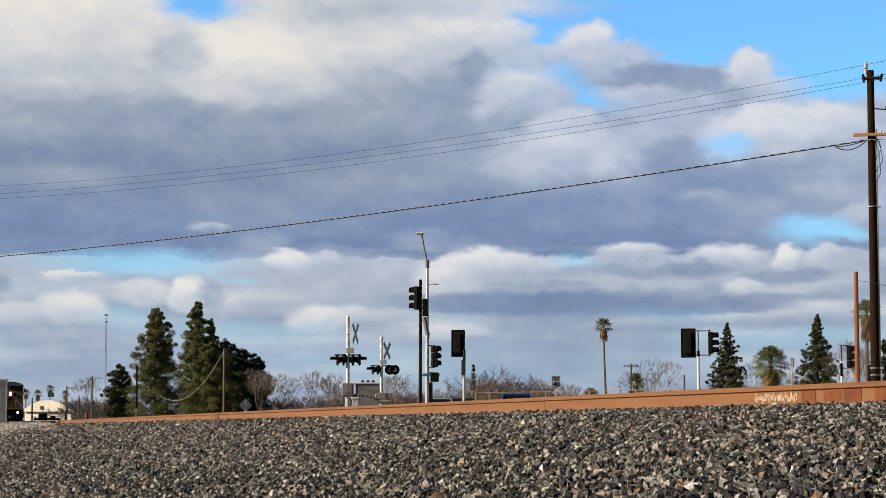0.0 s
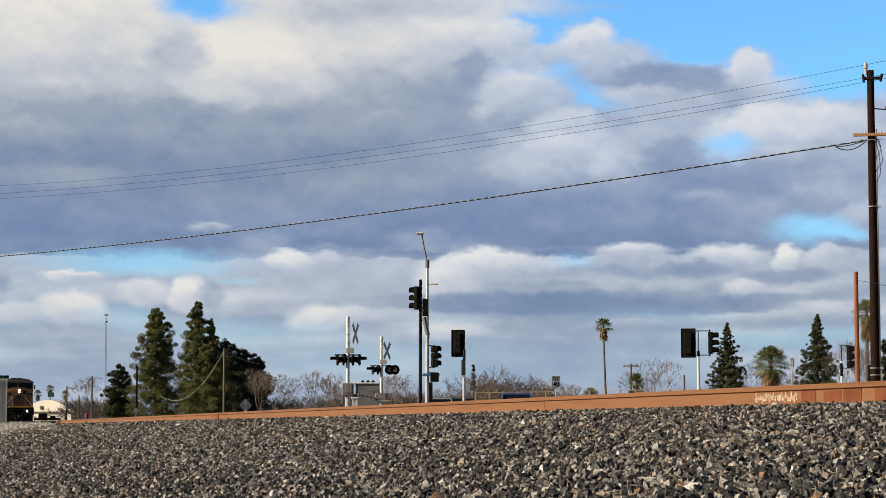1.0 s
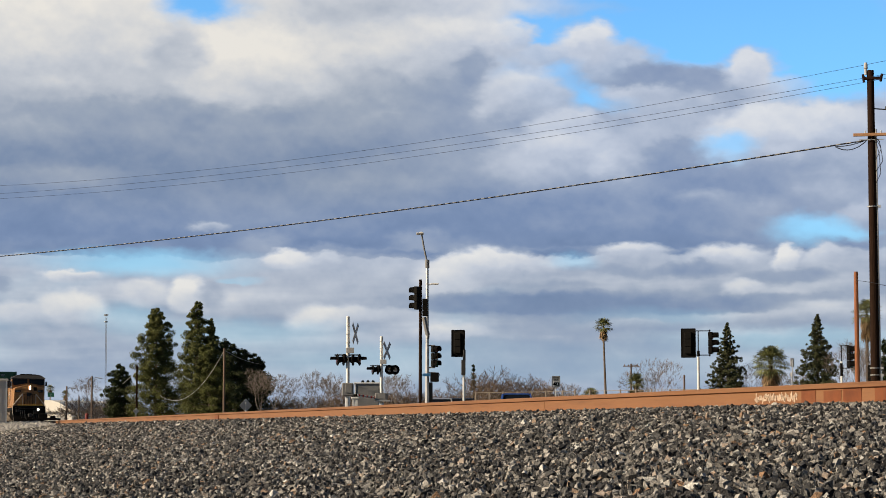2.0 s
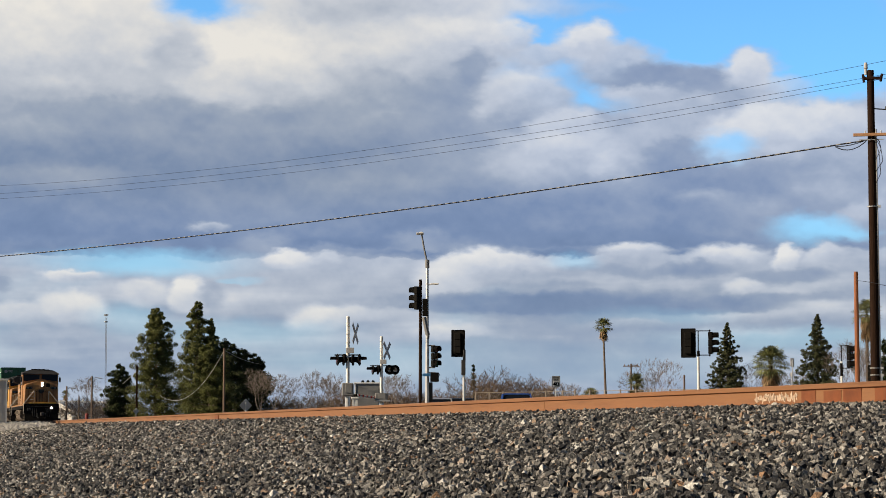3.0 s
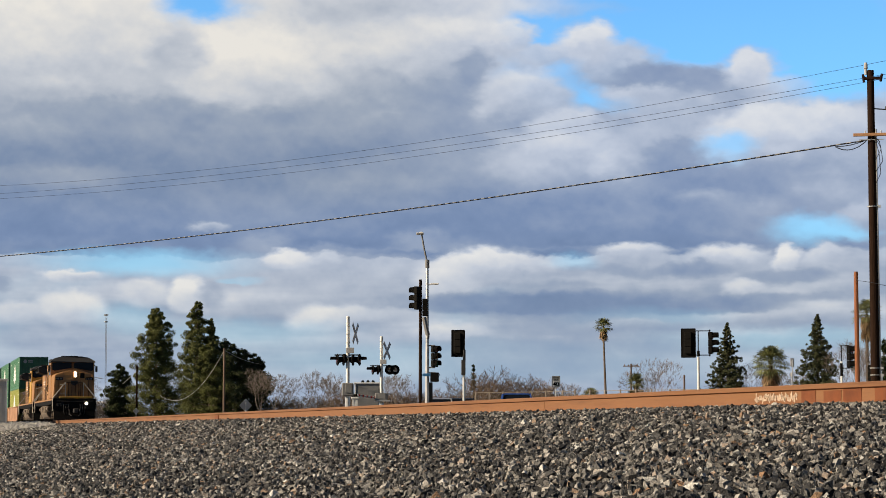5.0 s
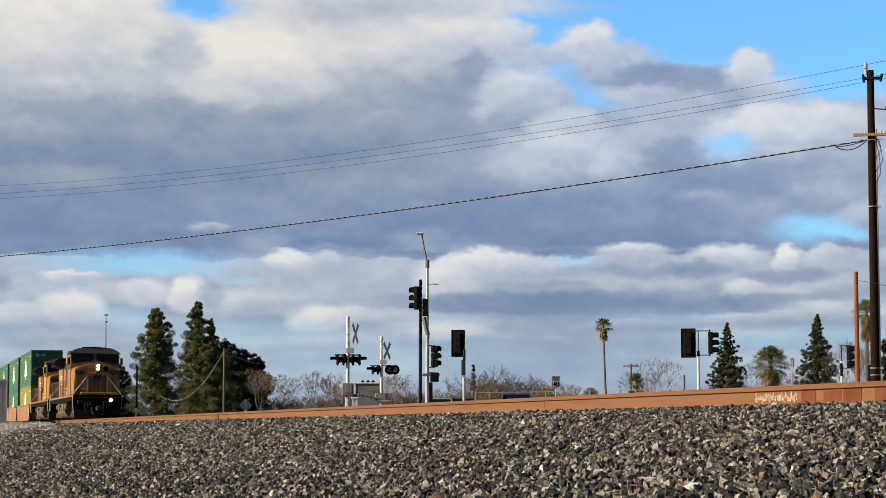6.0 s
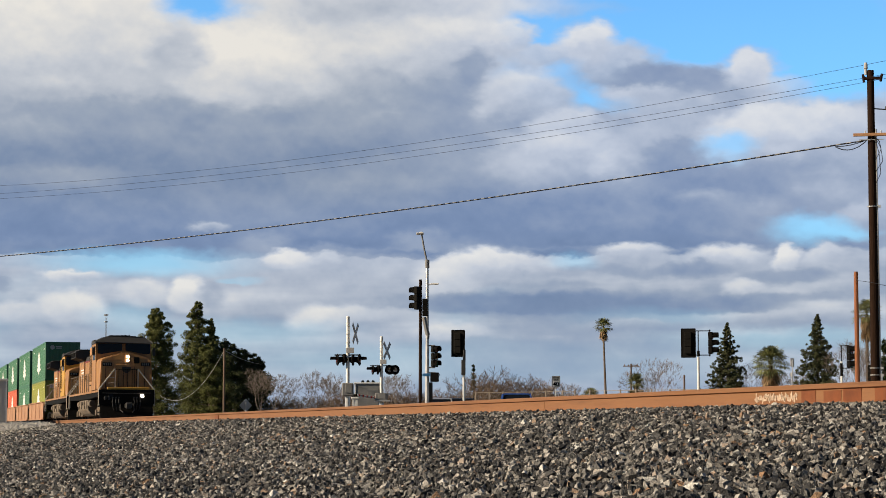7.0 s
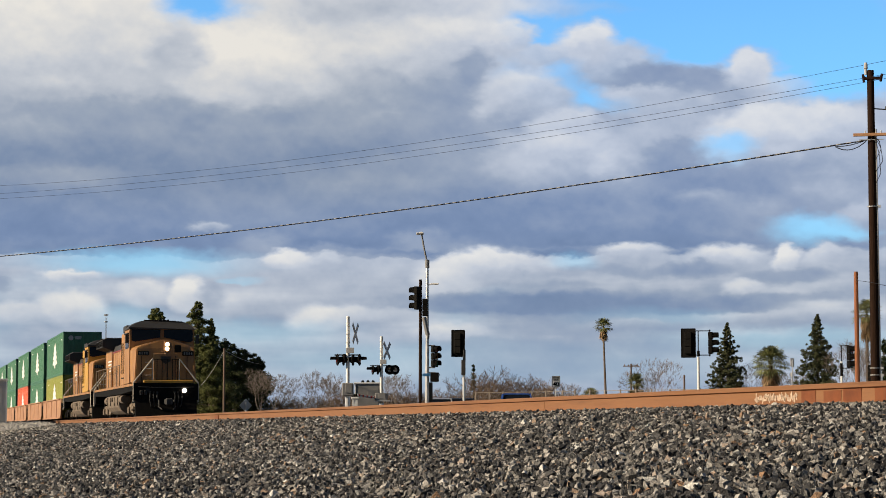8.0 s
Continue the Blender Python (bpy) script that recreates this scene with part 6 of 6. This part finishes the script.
def signal_pair():
    P = thing("signal_pole", square_to_view(26.97, 102.52), "white pole with a backplated traffic light", "traffic light", "traffic lights")
    bm = B()
    rod(bm, (0, 0, -0.2), (0, 0, 3.53 - FLAT), 0.065, 0.06, 10)
    part("pole", bm, "alu", P)
    bm = B()
    tube(bm, [(0.02, 0, 3.47 - FLAT), (0.04, 0, 4.97 - FLAT), (-0.06, 0, 4.97 - FLAT)], 0.025, 6)
    part("bracket", bm, "black", P)
    signal_head(P, -0.29, 0.05, 4.36 - FLAT, 168, 0.93, True)
    bm = B()
    box(bm, (-0.02, -0.12, 3.17 - FLAT), (0.207, 0.25, 0.747), 0.02)
    rod(bm, (0.02, 0, 3.53 - FLAT), (0.02, 0, 4.03 - FLAT), 0.07, n=8)
    part("control_box", bm, "grey_paint", P)

    Q = thing("signal_pole", square_to_view(35.97, 94.05), "white pole with two traffic lights on brackets", "traffic light", "traffic lights")
    bm = B()
    rod(bm, (0, 0, -0.2), (0, 0, 3.50 - FLAT), 0.065, 0.06, 10)
    part("pole", bm, "alu", Q)
    bm = B()
    za, zb = 4.70 - FLAT, 3.58 - FLAT
    for z in (za, zb):
        tube(bm, [(-0.183, 0, z), (0.574, 0, z)], 0.022, 6)
    tube(bm, [(0, 0, zb - 0.1), (0, 0, za)], 0.025, 6)
    rod(bm, (0, 0, zb - 0.05), (0, 0, zb + 0.2), 0.07, n=8)
    tube(bm, [(0.522, 0, zb - 0.06), (0.522, 0, za + 0.06)], 0.03, 6)
    part("bracket", bm, "black", Q)
    signal_head(Q, -0.457, 0.02, 4.14 - FLAT, 172, 0.95, True)
    signal_head(Q, 0.574, 0.0, 4.14 - FLAT, 80, 0.95, False)

    R = thing("signal_pole", square_to_view(46.63, 101.67), "white pole with a bracketed dark traffic light", "traffic light", "traffic lights")
    bm = B()
    rod(bm, (0, 0, -0.2), (0, 0, 3.60 - FLAT), 0.065, 0.06, 10)
    part("pole", bm, "alu", R)
    bm = B()
    za, zb = 4.40 - FLAT, 3.25 - FLAT
    tube(bm, [(0.402, 0, zb), (0, 0, zb), (0, 0, za), (0.402, 0, za)], 0.028, 6)
    rod(bm, (0, 0, zb - 0.4), (0, 0, zb + 0.25), 0.07, n=8)
    part("bracket", bm, "black", R)
    signal_head(R, 0.43, 0.0, 3.83 - FLAT, 60, 1.05, False)
    N = thing("signal_pole", square_to_view(45.95, 95.65), "low dark traffic light behind the utility pole", "traffic light", "traffic lights")
    bm = B()
    rod(bm, (0, 0, -0.2), (0, 0, 2.81 - FLAT), 0.06, n=8)
    part("pole", bm, "alu", N)
    signal_head(N, -0.516, 0.0, 2.81 - FLAT, 175, 0.8, False)


signal_pair()


# ---- fence, signs, cars, far buildings ----
def fence():
    F = thing("chain_link_fence", pose(0, 0, 0), "chain-link fence with pale posts beside the road", "fence")
    a, b = Vector((33.25, 123.62, FLAT)), Vector((45.49, 104.02, FLAT))
    n = 21
    h = 2.2
    for k in range(n + 1):
        p = a.lerp(b, k / n)
        bm = B()
        lean = Vector((0.16, 0, 0)) if k % 7 == 6 else Vector((0, 0, 0))
        rod(bm, p - Vector((0, 0, 0.2)), p + Vector((0, 0, h + 0.06)) + lean, 0.05, n=8)
        part("post", bm, "post", F)
    bm = B()
    for z in (h,):
        rod(bm, a + Vector((0, 0, z)), b + Vector((0, 0, z)), 0.014, n=5)
    part("top_rail", bm, "post", F)
    bm = B()
    L = (b - a).length
    d = (b - a) / L
    s = 0.0
    while s < L:
        for sg in (1, -1):
            t = s + sg * h * 0.6
            if 0 < t < L:
                rod(bm, a + d * s + Vector((0, 0, 0.02)), a + d * t + Vector((0, 0, h)), 0.0025, n=3)
        s += 0.16
    tagged(part("mesh", bm, "post", F), kind="stuff")


fence()


def speed_sign():
    S = thing("speed_sign", square_to_view(36.97, 119.59, FLAT, 8), "white speed limit sign reading 40 on a post", "road sign")
    zc = 2.89 - FLAT
    w, h = 0.489, 0.652
    bm = B()
    rod(bm, (0, 0.05, -0.2), (0, 0.05, zc), 0.035, n=8)
    part("post", bm, "galv", S)
    bm = B()
    box(bm, (0, 0, zc), (w, 0.012, h), 0.004)
    face = part("plate", bm, "white", S)
    bm = B()
    for sx in (-1, 1):
        box(bm, (sx * w * 0.45, -0.009, zc), (w * 0.035, 0.006, h * 0.94))
    for sz in (-1, 1):
        box(bm, (0, -0.009, zc + sz * h * 0.46), (w * 0.92, 0.006, h * 0.03))
    part("border", bm, "black", face)
    bm = B()
    box(bm, (0, -0.009, zc + h * 0.33), (w * 0.72, 0.006, h * 0.11))
    box(bm, (0, -0.009, zc + h * 0.15), (w * 0.60, 0.006, h * 0.11))
    parts("lettering_bar", bm, "black", face)
    cu = bpy.data.curves.new("numerals", "FONT")
    cu.body, cu.size, cu.align_x, cu.extrude, cu.offset = "40", h * 0.55, "CENTER", 0.004, 0.012
    tmp = bpy.data.objects.new("numerals", cu)
    me = bpy.data.meshes.new_from_object(tmp)
    bpy.data.objects.remove(tmp)
    me.materials.append(M["black"])
    ob = new("numerals", me)
    ob.parent = face
    ob.matrix_local = pose(0, -0.012, zc - h * 0.40, 90, 0, 0)


speed_sign()


def back_sign(name, x, y, zc, size, label, shape, mat):
    S = thing(name, square_to_view(x, y, FLAT, 22), label, "road sign", "road signs")
    bm = B()
    rod(bm, (0, -0.03, -0.2), (0, -0.03, zc + 0.2), 0.035, n=8)
    part("post", bm, "galv", S)
    bm = B()
    if shape == "diamond":
        prism(bm, ((-size, zc), (0, zc + size), (size, zc), (0, zc - size)), 0.0, 0.012, "y")
    else:
        box(bm, (0, 0, zc), (size, 0.03, shape), 0.005)
    part("plate", bm, mat, S)


back_sign("warning_sign", 22.72, 143.82, 1.73 - FLAT, 0.454, "grey back of a diamond road sign", "diamond", "cabinet")
back_sign("street_sign", 56.26, 130.18, 4.45 - FLAT, 0.256, "narrow grey sign plate on a post", 0.548, "cabinet")
back_sign("street_sign", 56.22, 130.19, 3.65 - FLAT, 0.219, "narrow grey sign plate on a post", 0.292, "cabinet")
back_sign("highway_sign", 29.81, 435.99, 6.86 - FLAT, 1.35, "green highway sign beyond the warehouse", 0.897, "sign_green")
back_sign("warning_sign", 21.51, 200.85, 1.79 - FLAT, 0.313, "grey back of a small road sign", "diamond", "cabinet")


def car(x, y, yaw, paint, label, tall=1.5):
    C = thing("car", pose(x, y, 0.16, 0, 0, yaw), label, "car", "cars on the road")
    k = tall / 1.5
    bm = B()
    prism(bm, ((-2.25, 0.35), (-2.3, 0.75), (-1.2, 0.92), (1.6, 0.95), (2.25, 0.85), (2.3, 0.4)), -0.90, 0.90, "y")
    bmesh.ops.bevel(bm, geom=bm.edges[:], offset=0.08, segments=2, affect="EDGES")
    body = part("body", bm, paint, C)
    bm = B()
    prism(bm, ((-1.25, 0.90), (-0.55, 1.42 * k), (0.9, 1.46 * k), (1.9, 0.92)), -0.74, 0.74, "y")
    for v in bm.verts:
        if v.co.z > 1.2:
            v.co.y *= 0.84
    bmesh.ops.bevel(bm, geom=bm.edges[:], offset=0.05, segments=2, affect="EDGES")
    part("cabin_glass", bm, "glass", C, "dark windows")
    bm = B()
    prism(bm, ((-0.56, 1.42 * k), (-0.40, 1.49 * k), (0.75, 1.50 * k), (1.0, 1.42 * k)), -0.60, 0.60, "y")
    bmesh.ops.bevel(bm, geom=bm.edges[:], offset=0.05, segments=2, affect="EDGES")
    roof = part("roof", bm, paint, C)
    bm = B()
    for sy in (-1, 1):
        for x0, x1 in ((-0.55, -1.25), (0.25, 0.25), (0.95, 1.9)):
            rod(bm, (x0, sy * 0.62, 1.46 * k), (x1, sy * 0.745, 0.92), 0.04, n=6)
    parts("pillar", bm, paint, C)
    for xw in (-1.4, 1.4):
        for sy in (-1, 1):
            bm = B()
            rod(bm, (xw, sy * 0.72, 0.32), (xw, sy * 0.92, 0.32), 0.32, n=16)
            w_ = part("wheel", bm, "rubber", C)
            bm = B()
            rod(bm, (xw, sy * 0.915, 0.32), (xw, sy * 0.93, 0.32), 0.19, n=12)
            part("rim", bm, "galv", w_)


car(27.80, 96.12, 76, "blue_car", "blue car waiting beyond the track", 1.66)
car(27.25, 108.63, 76, "silver_car", "silver car waiting beyond the track", 1.62)
car(29.83, 107.98, 76, "silver_car", "silver car waiting beyond the track", 1.5)
car(28.61, 109.32, 76, "dark_car", "dark car waiting beyond the track", 1.62)


def warehouse():
    Wd = thing("warehouse", square_to_view(28.48, 426.01, FLAT, -28), "white warehouse with a low curved roof", "warehouse")
    w = 10.5
    eave, top = 3.64 - FLAT, 5.67 - FLAT
    n = 16
    bm = B()
    prof = [(-w / 2 + w * i / n, eave + (top - eave) * (1 - (2 * i / n - 1) ** 2)) for i in range(n + 1)]
    prism(bm, prof + [(w / 2, eave - 0.2), (-w / 2, eave - 0.2)], -0.3, 30, "y")
    part("roof", bm, "wall_white", Wd)
    bm = B()
    box(bm, (0, 14.8, (eave - 0.2) / 2 - 0.1), (w * 0.96, 29, eave))
    part("wall", bm, "wall_white", Wd)
    bm = B()
    for k in range(4):
        box(bm, (-w * 0.3 + k * w * 0.2, 0.28, eave * 0.35), (w * 0.10, 0.08, eave * 0.7))
    parts("loading_door", bm, "cabinet", Wd)
    bm = B()
    box(bm, (-1.1, -0.4, 4.19 - FLAT), (0.548, 0.2, 0.657))
    box(bm, (2.96, -0.4, 3.86 - FLAT), (0.548, 0.2, 0.548))
    parts("gable_panel", bm, "grey_wood", Wd)
    V = thing("flat_wagon", square_to_view(13.56, 202.86, 0.1), "low dark flat trailer by the road", "trailer")
    bm = B()
    box(bm, (0, 0, 0.95), (2.4, 1.2, 0.22), 0.03)
    box(bm, (-0.4, 0, 1.25), (0.8, 1.0, 0.45), 0.05)
    box(bm, (0.5, 0, 1.1), (0.5, 0.8, 0.3), 0.05)
    part("bed", bm, "black", V)
    for sx in (-0.7, 0.0, 0.7):
        bm = B()
        rod(bm, (sx, -0.6, 0.42), (sx, 0.6, 0.42), 0.40, n=14)
        part("wheel", bm, "rubber", V)


warehouse()


def lot_lamps():
    for px in ((29.47, 405.13, 5.14), (31.60, 404.60, 5.35), (33.52, 404.11, 5.35), (35.24, 403.67, 5.35), (19.78, 252.87, 1.34)):
        x, y, z = px
        P = thing("lot_lamp", square_to_view(x, y), "distant white lamp head on a slim pole", "street lamp", "lot lamps")
        bm = B()
        rod(bm, (0, 0, -0.2), (0, 0, z - FLAT), 0.05, n=6)
        part("pole", bm, "galv", P)
        bm = B()
        box(bm, (0, 0, z - FLAT), (0.32, 0.3, 0.45), 0.05)
        part("head", bm, "white", P)


lot_lamps()


def hydrant():
    H = thing("hydrant", square_to_view(13.69, 161.57), "dark red iron hydrant beside the track", "hydrant")
    z = 1.34 - FLAT
    bm = B()
    rod(bm, (0, 0, -0.1), (0, 0, z - 0.15), 0.13, 0.12, 12)
    rod(bm, (0, 0, z - 0.15), (0, 0, z), 0.16, 0.06, 12)
    rod(bm, (-0.2, 0, z * 0.6), (0.2, 0, z * 0.6), 0.07, n=8)
    part("body", bm, "red_iron", H)


hydrant()


# ---- motion ----
def motions():
    for ob, off in moving:
        x, _, z = ob.location
        walk(ob, [(t, pose(x, LEAD_Y + off - SPEED * t, z)) for t in (0, 2, 4, 6, 8)])
    # the locomotives' wheels roll without slipping
    for ob, place, r in wheels:
        if ob.parent.name.startswith("locomotive"):
            spin = math.degrees(SPEED / r)
            walk(ob, [(k / 30, pose(*place, spin * k / 30, 0, 0)) for k in range(241)])


motions()
